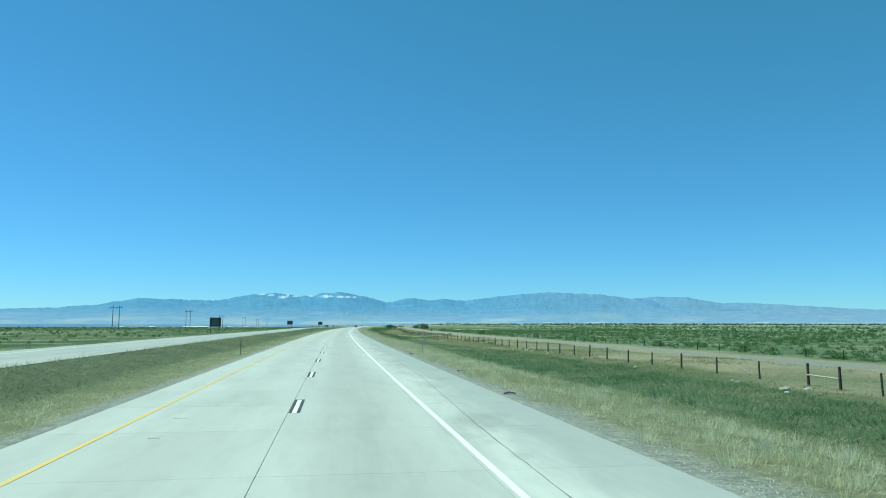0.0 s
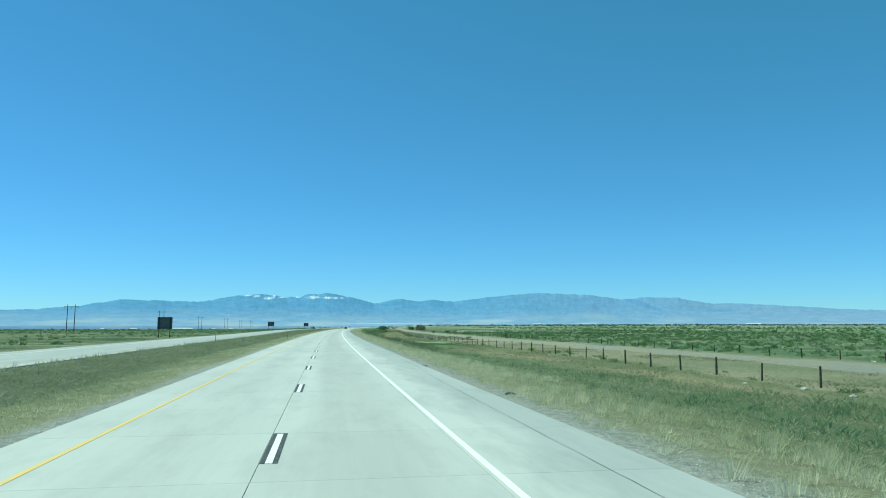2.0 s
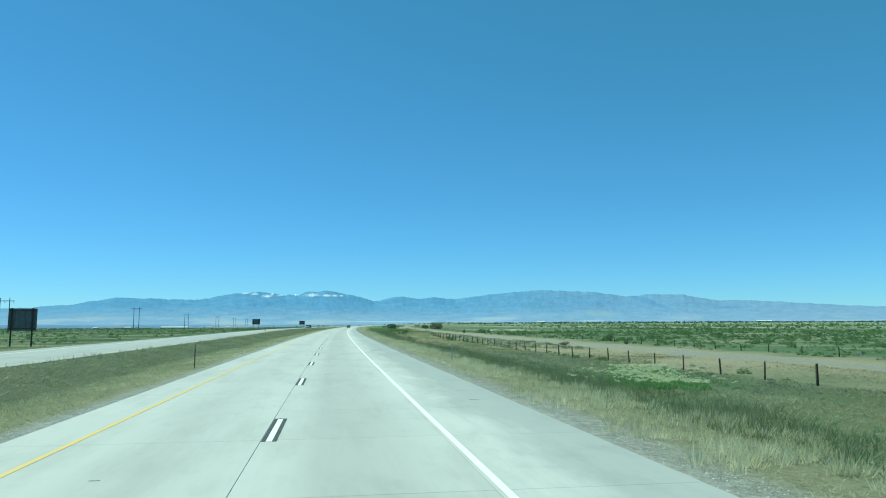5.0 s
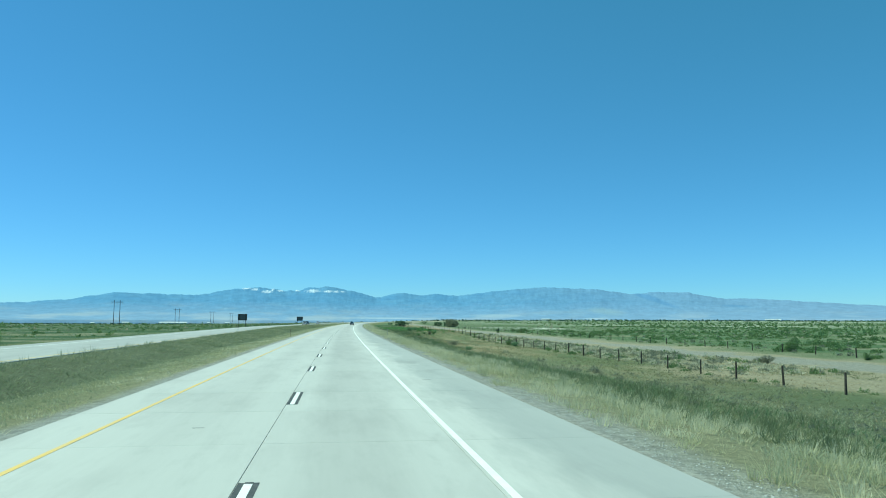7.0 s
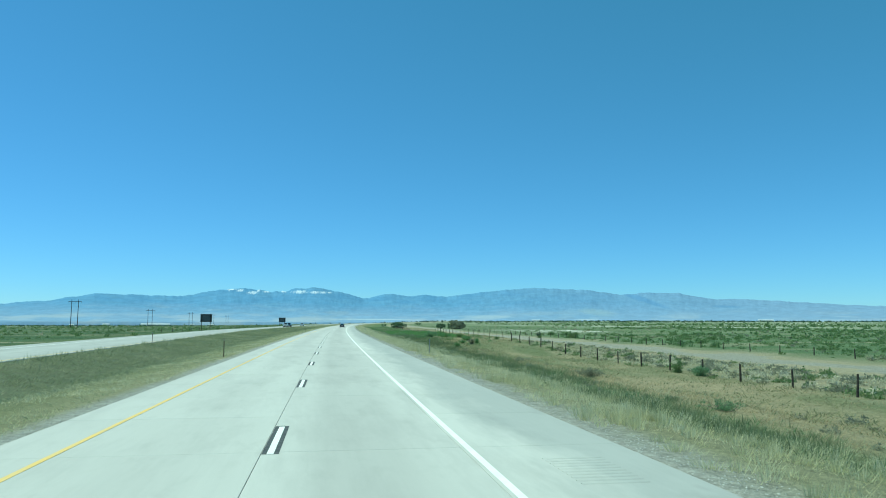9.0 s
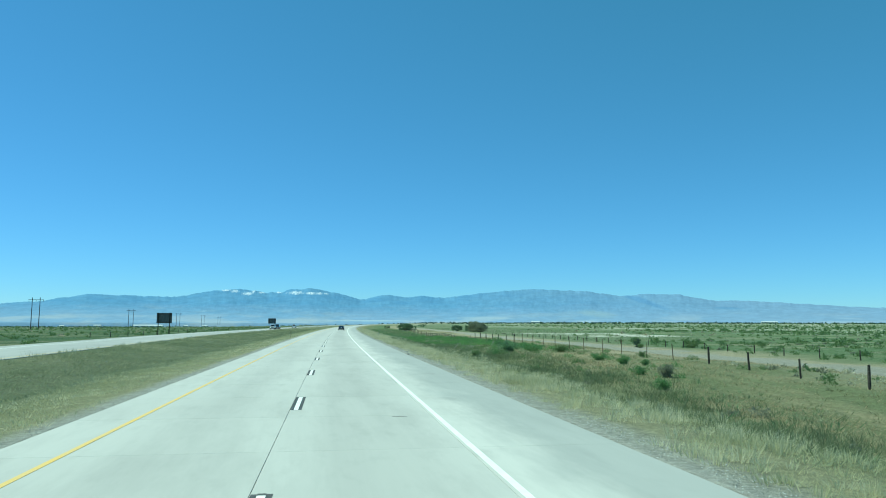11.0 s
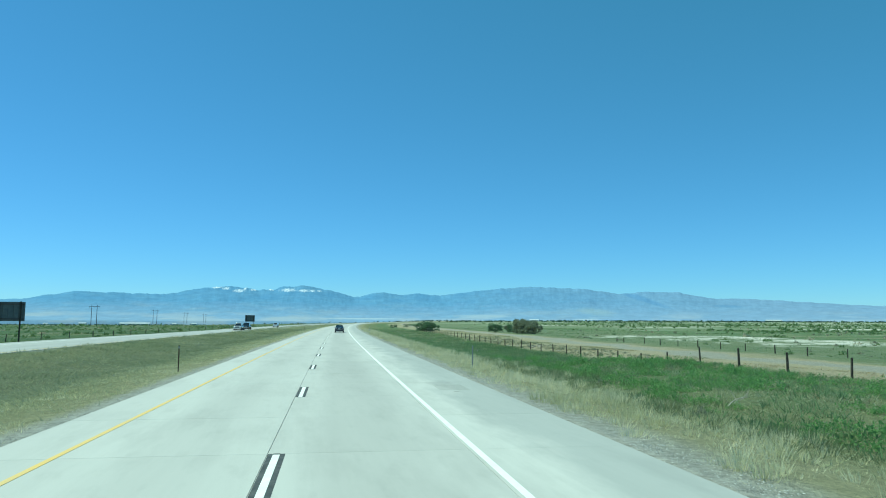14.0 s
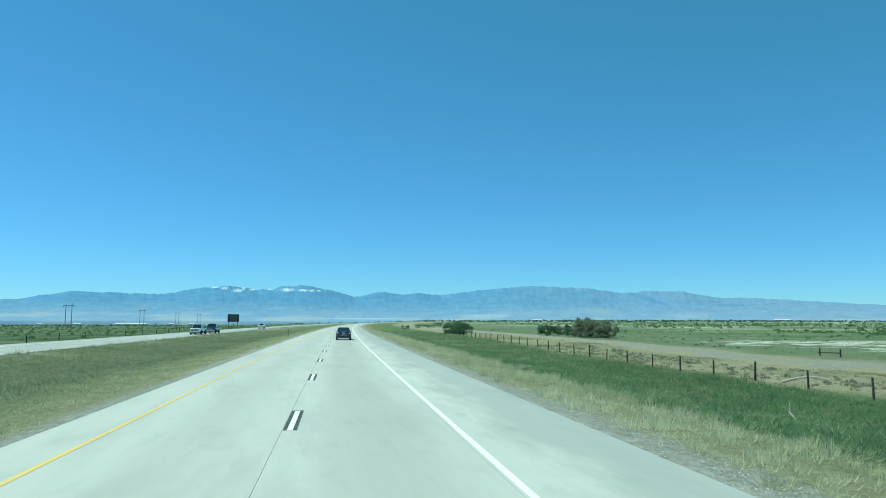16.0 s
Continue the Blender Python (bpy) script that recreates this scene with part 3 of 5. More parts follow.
def ranges():
    """The far ranges: a ridge with its peaks, and spurs and gullies that run down to the plain."""
    mid = at(212, 0)
    az = np.concatenate([np.linspace(-58, -32, 120), np.linspace(-31.9, 46, 1700), np.linspace(46.2, 74, 120)])
    fine = np.arange(-70, 90, 0.05)
    line = np.interp(fine, [p[0] for p in SKYLINE], [p[1] for p in SKYLINE])
    soften = lambda width: np.interp(az, fine, np.convolve(line, np.exp(-0.5 * (np.arange(-4, 4.01, 0.05) / width) ** 2) / (width / 0.05 * math.sqrt(2 * math.pi)), "same"))
    top, slope = soften(0.18), soften(1.2)
    u = np.concatenate([np.linspace(0, 1, 40), [1.06, 1.15]])
    verts = np.zeros((len(az), len(u), 3))
    for i, (a, e, low) in enumerate(zip(az, top, slope)):
        crest = 4560.0 * math.tan(radians(e)) + 2.2
        base = 4560.0 * math.tan(radians(low)) + 2.2
        crest += 4.0 * noise.fractal(Vector((a * 0.9, 0.3, 0)), 0.9, 2.1, 3)
        crest += 1.5 * noise.fractal(Vector((a * 2.7, 3.1, 0)), 0.8, 2.1, 2)
        jag = (2.2 + 3.5 * math.exp(-((a + 2.5) / 3.5) ** 2)) * noise.fractal(Vector((a * 2.6, 7.3, 0)), 0.7, 2.2, 5)
        for j, t in enumerate(u):
            r = 3560 + 1000 * t
            p = Vector((a * 0.55, t * 2.6, 0.0))
            spur = 1 - abs(noise.noise(Vector((a * 0.5 + 0.7 * noise.noise(p * 1.3), t * 0.9, 4.0)))) * 2
            small = noise.fractal(p * 3.0, 0.8, 2.2, 4)
            rise = t ** 1.35 if t <= 1 else 1 - (t - 1) * 1.5
            carve = max(0.0, t * (1.05 - t)) * 4 if t <= 1 else 0
            tall = base + (crest - base) * min(t, 1) ** 4
            z = tall * rise * (1 + carve * (0.014 * (spur - 0.75) + 0.024 * small))
            z = min(z, tall * (0.30 + 0.70 * min(t, 1))) if t < 1 else z
            z += jag * min(t, 1) ** 20
            x = mid.x + r * math.sin(radians(a))
            y = mid.y + r * math.cos(radians(a))
            verts[i, j] = (x, y, z - (2.4 if j else 40.0))
    n, m = verts.shape[:2]
    i = np.arange(n * m).reshape(n, m)
    faces = np.stack([i[:-1, :-1], i[1:, :-1], i[1:, 1:], i[:-1, 1:]], axis=-1).reshape(-1, 4)
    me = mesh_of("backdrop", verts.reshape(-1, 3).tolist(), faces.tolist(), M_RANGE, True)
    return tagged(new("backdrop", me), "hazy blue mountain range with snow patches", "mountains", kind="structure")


ranges()


# ---- the road, its joints and its paint ----
EDGE_L, EDGE_R = -4.85, 6.25
STRIPS = ((-4.85, -0.158, M_LANE), (-0.150, 3.307, M_LANE), (3.315, 6.25, M_SHOULDER))
SLAB = 4.572


def ribbon(name, s0, s1, d0, d1, z0, z1, material, step=10.0, parent=None, label=""):
    """A strip with thickness that follows the road; d0 and d1 may be functions of s."""
    e0, e1 = (d0 if callable(d0) else lambda s: d0), (d1 if callable(d1) else lambda s: d1)
    n = max(1, round((s1 - s0) / step))
    v, f = [], []
    for i in range(n + 1):
        s = s0 + (s1 - s0) * i / n
        v += [at(s, e0(s), z1), at(s, e1(s), z1), at(s, e1(s), z0), at(s, e0(s), z0)]
    for i in range(n):
        a, b = 4 * i, 4 * i + 4
        for j in range(4):
            f.append((a + j, a + (j + 1) % 4, b + (j + 1) % 4, b + j))
    f += [(3, 2, 1, 0), (4 * n, 4 * n + 1, 4 * n + 2, 4 * n + 3)]
    ob = new(name, mesh_of(name, v, f, material))
    ob.parent = parent
    return tagged(ob, label)


road = thing("road", Matrix(), "pale jointed concrete carriageway with painted lines", "road", kind="structure")
ribbon("roadbed", -90, 1750, EDGE_L + 0.02, EDGE_R - 0.02, -0.27, -0.022, M_BASE, 12.0, road, "dark filler in the joints")
for d0, d1, material in STRIPS:
    ribbon("concrete_strip", 426.92, 1750, d0, d1, -0.2, 0.0, material, 12.0, road)
    ribbon("concrete_strip", -90, -25.72, d0, d1, -0.2, 0.0, material, 12.0, road)
ribbon("edge_line", -60, 1600, 3.372, 3.492, 0.001, 0.005, M_WHITE, 9.0, road, "solid white edge line")
ribbon("edge_line", -60, 1600, -3.61, -3.50, 0.001, 0.005, M_YELLOW, 9.0, road, "solid yellow edge line")
for i in range(-3, 75):
    s = 12.192 * i
    stripe = ribbon("lane_stripe", s, s + 3.12, -0.058, 0.058, 0.001, 0.006, M_WHITE, 4.0, road, "white dash of the lane line")
    for x0, x1, y0, y1 in ((-0.142, -0.060, s, s + 3.2), (0.060, 0.142, s, s + 3.2), (-0.058, 0.058, s + 3.122, s + 3.24)):
        ribbon("stripe_border", y0, y1, x0, x1, 0.001, 0.004, M_BLACK, 4.0, stripe, "black border")


def crack(name, pts, width, seed, label):
    """A wandering crack, filled with dark dust, laid on the slabs."""
    rnd = random.Random(seed)
    v, f = [], []
    n = int((pts[-1][0] - pts[0][0]) / 0.45)
    for i in range(n + 1):
        s = pts[0][0] + (pts[-1][0] - pts[0][0]) * i / n
        d = float(np.interp(s, [p[0] for p in pts], [p[1] for p in pts])) + rnd.uniform(-0.01, 0.01)
        w = width * rnd.uniform(0.4, 1.3)
        v += [at(s, d - w, 0.0035), at(s, d + w, 0.0035)]
        if i:
            f.append((2 * i - 2, 2 * i - 1, 2 * i + 1, 2 * i))
    ob = new(name, mesh_of(name, v, f, M_BASE))
    ob.parent = road
    return tagged(ob, label)


crack("crack", ((-30, 3.85), (-9, 4.02), (-3, 4.14), (11, 4.68), (19, 4.72), (42, 5.15), (66, 5.45), (74, 5.76), (95, 6.0)), 0.008, 4, "long dark crack in the shoulder")
rnd = random.Random(12)
for i in range(16):
    s = rnd.uniform(-20, 425)
    d = rnd.choice((rnd.uniform(-3.2, -1.0), rnd.uniform(0.3, 2.4), rnd.uniform(3.7, 5.2)))
    ribbon("scuff_mark", s, s + rnd.uniform(0.015, 0.04), d, d + rnd.uniform(0.1, 0.4), 0.0005, 0.0035, M_SCUFF, 4.0, road)

# rumble grooves: short raised ribs across the shoulder, in groups
for s0 in (72.4, 104.0, 241.0, 391.9):
    v, f = [], []
    for i in range(10):
        s = s0 + i * 0.2
        for z, e in ((0.0, 0.05), (0.010, 0.02)):
            v += [at(s - e, 4.45, z), at(s - e, 5.45, z), at(s + e, 5.45, z), at(s + e, 4.45, z)]
        a = 8 * i
        f += [(a + 4, a + 5, a + 6, a + 7)] + [(a + j, a + (j + 1) % 4, a + 4 + (j + 1) % 4, a + 4 + j) for j in range(4)]
    ob = new("rumble_ribs", mesh_of("rumble_ribs", v, f, M_SHOULDER))
    ob.parent = road
    tagged(ob, "worn rumble ribs across the shoulder", kind="stuff")

# the other carriageway, beyond the median
far_road = thing("road", Matrix(), "pale concrete carriageway of the opposite direction", "road", kind="structure")


def far_ribbon(name, off0, off1, z0, z1, material, label=""):
    ss = [-90 + 10 * i for i in range(110)] + [1010 + 60 * i for i in range(13)]
    v, f = [], []
    for s in ss:
        e, z = (float(q) for q in far_edge(s))
        v += [at(s, e + off0, z + z1), at(s, e + off1, z + z1), at(s, e + off1, z + z0), at(s, e + off0, z + z0)]
    for i in range(len(ss) - 1):
        a, b = 4 * i, 4 * i + 4
        f += [(a + j, a + (j + 1) % 4, b + (j + 1) % 4, b + j) for j in range(4)]
    ob = new(name, mesh_of(name, v, f, material))
    ob.parent = far_road
    return tagged(ob, label)


far_ribbon("roadbed", 0.05, 9.75, -0.36, -0.03, M_BASE)
for x0, x1 in ((0.0, 2.4), (2.415, 5.95), (5.965, 9.8)):
    far_ribbon("concrete_strip", x0, x1, -0.25, 0.0, M_FARLANE)
far_ribbon("edge_line", 2.2, 2.35, 0.001, 0.005, M_WHITE, "solid white edge line")
far_ribbon("edge_line", 9.2, 9.35, 0.001, 0.005, M_YELLOW, "solid yellow edge line")


# ---- fences ----
def post_mesh(name, r, h, seed, material):
    rnd = random.Random(seed)
    bm = rod((0, 0, -0.35), (rnd.uniform(-0.03, 0.03), rnd.uniform(-0.03, 0.03), h), r * 1.08, r * 0.92, 8, steps=3)
    for v in bm.verts:
        v.co += Vector((rnd.uniform(-0.008, 0.008), rnd.uniform(-0.008, 0.008), rnd.uniform(-0.012, 0.012)))
    me = bpy.data.meshes.new(name)
    bm.to_mesh(me)
    bm.free()
    me.materials.append(material)
    return me


def fence(d, first, gap, count, h, r, label, seed, strands, skip=0.0, breaks=(), thin=(0, 0)):
    f = thing("wire_fence", Matrix(), label, "fence")
    meshes = [post_mesh("post", r * w, h * g, seed + i, M_WOOD) for i, (w, g) in enumerate(((1, 1), (0.85, 0.97), (1.15, 1.03), (0.95, 0.93)))]
    steel = [post_mesh("post", 0.028, h * g, seed + 20 + i, M_RUST) for i, g in enumerate((1.12, 1.2))]
    rnd = random.Random(seed)
    spots = []
    for i in range(count):
        s = first + gap * i + rnd.uniform(-0.12, 0.12)
        dd = d + rnd.uniform(-0.06, 0.06)
        z = float(lie(s, dd))
        if rnd.random() < skip or any(a < s < b for a, b in breaks):
            continue
        spots.append((s, dd, z))
        ob = new("post", rnd.choice(steel if thin[0] < s < thin[1] else meshes))
        ob.parent = f
        ob.matrix_basis = place(s, dd, z, rnd.uniform(0, 360)) @ pose(0, 0, 0, rnd.gauss(0, 1.6), rnd.gauss(0, 1.6), 0)
    bm = bmesh.new()
    for t in strands:
        for (s0, d0, z0), (s1, d1, z1) in zip(spots, spots[1:]):
            rod(at(s0, d0 - r, z0 + t), at(s1, d1 - r, z1 + t), 0.0022, 0.0022, 3, bm)
    part("wire", bm, M_STEEL, f, "thin barbed wire strands")
    return f


near_fence = fence(26.9, 26.7 - 4.924 * 8, 4.924, 122, 1.14, 0.062, "wire fence on dark weathered wooden posts", 3, (0.35, 0.62, 0.86, 1.05), 0.0, ((15.0, 18.5),), (335.0, 384.0))
fence(53.0, 47.6 - 6.035 * 11, 6.035, 84, 0.98, 0.065, "low wire fence beyond the dirt track", 9, (0.4, 0.65, 0.88), 0.05, ((163.0, 168.5), (489.5, 496.0)))
fence(-46.0, 430.0, 12.0, 26, 1.15, 0.07, "dark wooden fence posts beyond the opposite carriageway", 15, (0.5, 0.9))
# braced pairs of posts beyond the track
for s, tall in ((165.6, 1.0), (492.6, 0.85)):
    brace = thing("fence_brace", place(s, 53.0, float(lie(s, 53.0))), "low braced pair of weathered fence posts", "fence", "braced post pairs")
    for y in (-1.6, 1.6):
        part("post", rod((0, y, -0.4), (0.03, y, tall), 0.085, 0.075, 8, steps=3), M_WOOD, brace)
    part("rail", rod((-0.09, -1.75, tall * 0.5), (-0.09, 1.75, tall * 0.42), 0.06, 0.05, 8, steps=3, bend=0.03), M_WOOD, brace)
# a braced pair of posts at the near fence
for s in (14.8, 17.3, 494.5):
    ob = new("post", post_mesh("post", 0.075, 1.2, int(s), M_WOOD))
    ob.parent = near_fence
    ob.matrix_basis = place(s, 26.9, float(lie(s, 26.9)))
z = float(lie(16, 26.9))
part("rail", rod(at(14.8, 26.80, z + 0.56), at(17.3, 26.80, z + 0.60), 0.045, 0.04, 8, steps=2, bend=0.01), M_GREYWOOD, near_fence, "bleached brace rail")


# ---- posts, signs and poles along the road ----
def delineator(s, d, h, material, label, bent=False):
    z = float(lie(s, d))
    t = thing("delineator_post", place(s, d, z), label, "road post", "delineator posts")
    bm = box(0.055, 0.02, h * 0.62 + 0.3, 0, 0, -0.3, 0.004)
    top = Matrix.Translation((0, 0, h * 0.62 - 0.01)) @ (pose(0, 0, 0, 0, 24, 0) if bent else Matrix())
    hi = bmesh.new()
    box(0.055, 0.02, h * 0.38, 0, 0, 0, 0.004, 1.0, hi)
    box(0.012, 0.045, h * 0.36, 0, 0.022, 0, 0.0, 1.0, hi)
    hi.transform(top)
    rib = box(0.012, 0.03, h * 0.6, 0, 0.02, 0)
    part("post", bm, material, t)
    part("post_top", hi, material, t)
    part("rib", rib, material, t)
    ref = box(0.058, 0.008, 0.10, 0, -0.016, h * 0.26)
    ref.transform(top)
    part("reflector", ref, M_STEEL, t, "small reflector plate")
    return t


for i, s in enumerate((39.2, 161.4, 282.4, 404.6, 527.0, 649.0)):
    if i == 0:
        delineator(s, 8.1, 1.35, M_STEEL, "bent galvanised roadside post in the grass", True)
    else:
        delineator(s, 8.1, 1.15, M_STEEL, "thin galvanised roadside post in the grass")
    delineator(s - 1.0, -6.25, 1.25, M_RUST, "dark rusted roadside post in the median")
for s, d in ((140.0, -14.9), (311.2, -18.2)):
    delineator(s, d, 1.1, M_RUST, "dark rusted roadside post in the median")


def road_sign(s, d, w, h, low, label):
    """A sign for the other carriageway, seen from behind: panel, stiffeners and two legs."""
    z = float(lie(s, d))
    t = thing("road_sign", place(s, d, z), label, "road sign", "roadside signs")
    low -= z
    part("panel", box(w, 0.05, h, 0, 0.06, low, 0.008), M_SIGNBACK, t, "dark panel seen from behind")
    n = 6
    for i in range(n):
        part("stiffener", box(0.09, 0.06, h - 0.1, -w / 2 + 0.12 + (w - 0.24) * i / (n - 1), 0.0, low + 0.05, 0.006), M_SIGNBACK, t)
    for x in (low + 0.25, low + h - 0.35):
        part("crossbar", box(w - 0.06, 0.05, 0.1, 0, -0.056, x, 0.006), M_RUST, t)
    for x in (-w * 0.37, w * 0.37):
        part("leg", box(0.17, 0.15, low + h + 0.45, x, -0.17, -0.4, 0.012), M_WOOD, t)
    return t


road_sign(223.9, -41.3, 3.65, 3.05, 1.3, "large dark sign back on two wooden legs")
road_sign(470.6, -42.4, 3.7, 2.6, 2.0, "dark sign back on two wooden legs")
road_sign(707.0, -43.5, 4.4, 3.0, 1.8, "wide dark sign back on two wooden legs")


def power_pole(x, y, h, label):
    t = thing("power_pole", Matrix.Translation((x, y, -1.25)) @ pose(0, 0, 0, 0, 0, -4), label, "power pole", "line of power poles")
    for q in (-2.1, 2.1):
        part("pole", rod((q, 0, -1.0), (q, 0, h), 0.24, 0.16, 9, steps=3), M_WOOD, t)
    part("crossarm", box(8.4, 0.22, 0.28, 0, 0.0, h - 1.5, 0.02), M_WOOD, t)
    for q in (-3.9, 0, 3.9):
        part("insulator", turned([(0.05, 0), (0.13, 0.15), (0.06, 0.3), (0.13, 0.45), (0.05, 1.1)], 8), M_GREYWOOD, t).matrix_basis = pose(q, 0, h - 1.5, 0, 90, 0)
    return t


for x, y in ((-140, 225), (-142, 474), (-145.5, 725), (-153, 984), (-152, 1228), (-156, 1480), (-160, 1735)):
    power_pole(x, y, 17.4 if y > 500 and y < 900 else 15.6, "tall two-legged wooden power pole on the plain")


# ---- far sheds ----
def shed(x, y, w, l, h, turn):
    t = thing("shed", Matrix.Translation((x, y, float(lie(y, x)) + 0.6)) @ pose(0, 0, 0, 0, 0, turn), "long white metal shed far out on the plain", "building", "far sheds")
    part("wall", box(w, l, h, 0, 0, -1, 0.1), M_SHED, t)
    bm = bmesh.new()
    p = [bm.verts.new(q) for q in ((-w / 2 - 0.6, -l / 2 - 0.6, h - 1), (w / 2 + 0.6, -l / 2 - 0.6, h - 1), (w / 2 + 0.6, l / 2 + 0.6, h - 1), (-w / 2 - 0.6, l / 2 + 0.6, h - 1),
                                   (-w / 2 - 0.6, 0, h + l * 0.1), (w / 2 + 0.6, 0, h + l * 0.1))]
    for q in ((0, 1, 5, 4), (2, 3, 4, 5), (1, 2, 5), (3, 0, 4), (3, 2, 1, 0)):
        bm.faces.new([p[j] for j in q])
    part("roof", bm, M_SHEDROOF, t)
    for i in range(4):
        part("door", box(w * 0.08, 0.3, h * 0.55, -w * 0.36 + w * 0.24 * i, -l / 2 - 0.16, -1), M_SIGNBACK, t)


for x, y, w, l, h, turn in ((-645, 3450, 116, 26, 7, 5), (-834, 3414, 28, 18, 7, 0), (-497, 3480, 16, 14, 7, 10), (-960, 3380, 16, 12, 6, 15), (-420, 3500, 20, 12, 7, 0),
                            (1905, 2880, 60, 20, 6, -30), (1080, 3450, 40, 18, 4, -15), (2500, 2450, 40, 16, 4, -45)):
    shed(x, y, w, l, h, turn)


# ---- plants ----
def scatter(n, s0, s1, d0, d1, rnd, density=None):
    s, d = rnd.uniform(s0, s1, n), rnd.uniform(d0, d1, n)
    if density is not None:
        keep = rnd.uniform(0, 1, n) < density(s, d)
        s, d = s[keep], d[keep]
    return s, d


def patchy(s, d, size, seed):
    """A soft random pattern of patches, 0 to 1."""
    p = seed * 1.7
    q = np.sin(s / size + p) * np.cos(d / size * 1.3 - p * 2) + 0.6 * np.sin(s / size * 2.1 - d / size * 1.7 + p * 3) + 0.4 * np.cos(s / size * 3.7 + d / size * 2.9 + p)
    return np.clip(q * 0.35 + 0.5, 0, 1)


def triangles(name, corners, material, label, category, parent=None):
    """One mesh of loose triangles, from an array (n, 3, 3)."""
    me = bpy.data.meshes.new(name)
    n = len(corners)
    me.vertices.add(3 * n)
    me.vertices.foreach_set("co", np.ascontiguousarray(corners, dtype=np.float32).ravel())
    me.loops.add(3 * n)
    me.loops.foreach_set("vertex_index", np.arange(3 * n, dtype=np.int32))
    me.polygons.add(n)
    me.polygons.foreach_set("loop_start", np.arange(0, 3 * n, 3, dtype=np.int32))
    me.update(calc_edges=True)
    me.materials.append(material)
    ob = new(name, me)
    ob.parent = parent
    return tagged(ob, label, category, kind="stuff" if parent is None else "")


def grass(name, s, d, blades, tall, wide, spread, material, label, rnd, lean=0.35):
    """Tufts of narrow blades at s and d; tall: the usual height, for all or for each tuft."""
    n = len(s)
    tall = np.broadcast_to(tall, (n,)) * rnd.uniform(0.6, 1.25, n)
    foot = at_many(s, d, lie(s, d))
    foot = np.repeat(foot, blades, axis=0)
    m = len(foot)
    h = np.repeat(tall, blades) * rnd.uniform(0.55, 1.1, m)
    off = rnd.normal(0, spread, (m, 2))
    foot[:, :2] += off
    foot[:, 2] -= 0.03
    a = rnd.uniform(0, 2 * np.pi, m)
    w = wide * rnd.uniform(0.6, 1.4, m)
    side = np.stack([np.cos(a) * w, np.sin(a) * w, np.zeros(m)], axis=-1)
    tip = foot.copy()
    tip[:, :2] += off * 0.8 + rnd.normal(0, 1, (m, 2)) * (h * lean * 0.5)[:, None]
    tip[:, 2] += h
    return triangles(name, np.stack([foot - side, foot + side, tip], axis=1), material, label, "grass")


def clumps(centres, sizes, leaves, leaf, rnd, flat=0.75):
    """Triangles of leaf sprays filling uneven domes at the centres; sizes: radii."""
    n = len(centres)
    u = rnd.normal(0, 1, (n, leaves, 3))
    u /= np.linalg.norm(u, axis=-1, keepdims=True)
    u[..., 2] = np.abs(u[..., 2])
    lump = 0.75 + 0.35 * np.sin(u[..., 0] * 5 + rnd.uniform(0, 6, (n, 1))) * np.cos(u[..., 1] * 4 + rnd.uniform(0, 6, (n, 1)))
    r = lump * rnd.uniform(0.35, 1.0, (n, leaves)) ** 0.5
    p = u * (r * sizes[:, None])[..., None]
    p[..., 2] *= flat
    p = (centres[:, None, :] + p).reshape(-1, 3)
    m = len(p)
    k = leaf * np.repeat(sizes, leaves) * rnd.uniform(0.6, 1.4, m)
    e0, e1 = rnd.normal(0, 1, (m, 3)), rnd.normal(0, 1, (m, 3))
    e1[:, 2] += 0.8
    e0 /= np.linalg.norm(e0, axis=-1, keepdims=True)
    e1 /= np.linalg.norm(e1, axis=-1, keepdims=True)
    return np.stack([p - e0 * (k * 0.5)[:, None], p + e0 * (k * 0.5)[:, None], p + e1 * (k * 1.4)[:, None]], axis=1)


rnd = np.random.default_rng(5)
ahead = lambda s: 1.0 - 0.75 * smooth(s, 470, 640)
bank = lambda s: smooth(s, 238, 258) * (1 - smooth(s, 345, 365))
bare_bank = lambda s, d: bank(s) * smooth(d, 13.5, 16.0)
lush_right = lambda s: 0.55 * smooth(s, 354, 376) + 0.45 * smooth(s, 400, 430) * (1 - 1.5 * smooth(s, 455, 510))
# right verge: straw at the edge of the gravel, then darker grass in the ditch, then low dry grass up to the fence
edge = lambda s, d: smooth(d + 0.7 * patchy(s, d, 0.8, 6), 7.2, 7.6) * (1 - smooth(d, 9.6, 12.6))
s, d = scatter(24000, -18, 600, 6.9, 12.8, rnd, lambda s, d: ahead(s) * (0.1 + 1.0 * patchy(s, d, 0.9, 1)) * edge(s, d))
grass("verge_grass", s, d, 9, 0.07 + 0.08 * patchy(s, d, 0.7, 2), 0.008, 0.09, M_STRAW, "short dry straw-coloured grass beside the gravel", rnd, 0.7)
s, d = scatter(13500, -18, 600, 6.8, 13.4, rnd, lambda s, d: ahead(s) * (0.15 + 1.1 * patchy(s, d, 1.3, 5)) * smooth(d + 0.9 * patchy(s, d, 0.5, 9), 7.15, 7.5) * (1 - 0.8 * smooth(d, 10.0, 13.0)))
grass("verge_grass", s, d, 34, 0.22 + 0.2 * patchy(s, d, 1.7, 11), 0.008, 0.09, M_STRAW, "upright tussocks of dry straw-coloured grass beside the gravel", rnd, 0.42)
s, d = scatter(38000, -18, 600, 9.0, 21.0, rnd, lambda s, d: ahead(s) * np.clip(0.35 + 0.9 * patchy(s, d, 5.0, 3), 0, 1) * (1 - 0.75 * bare_bank(s, d)))
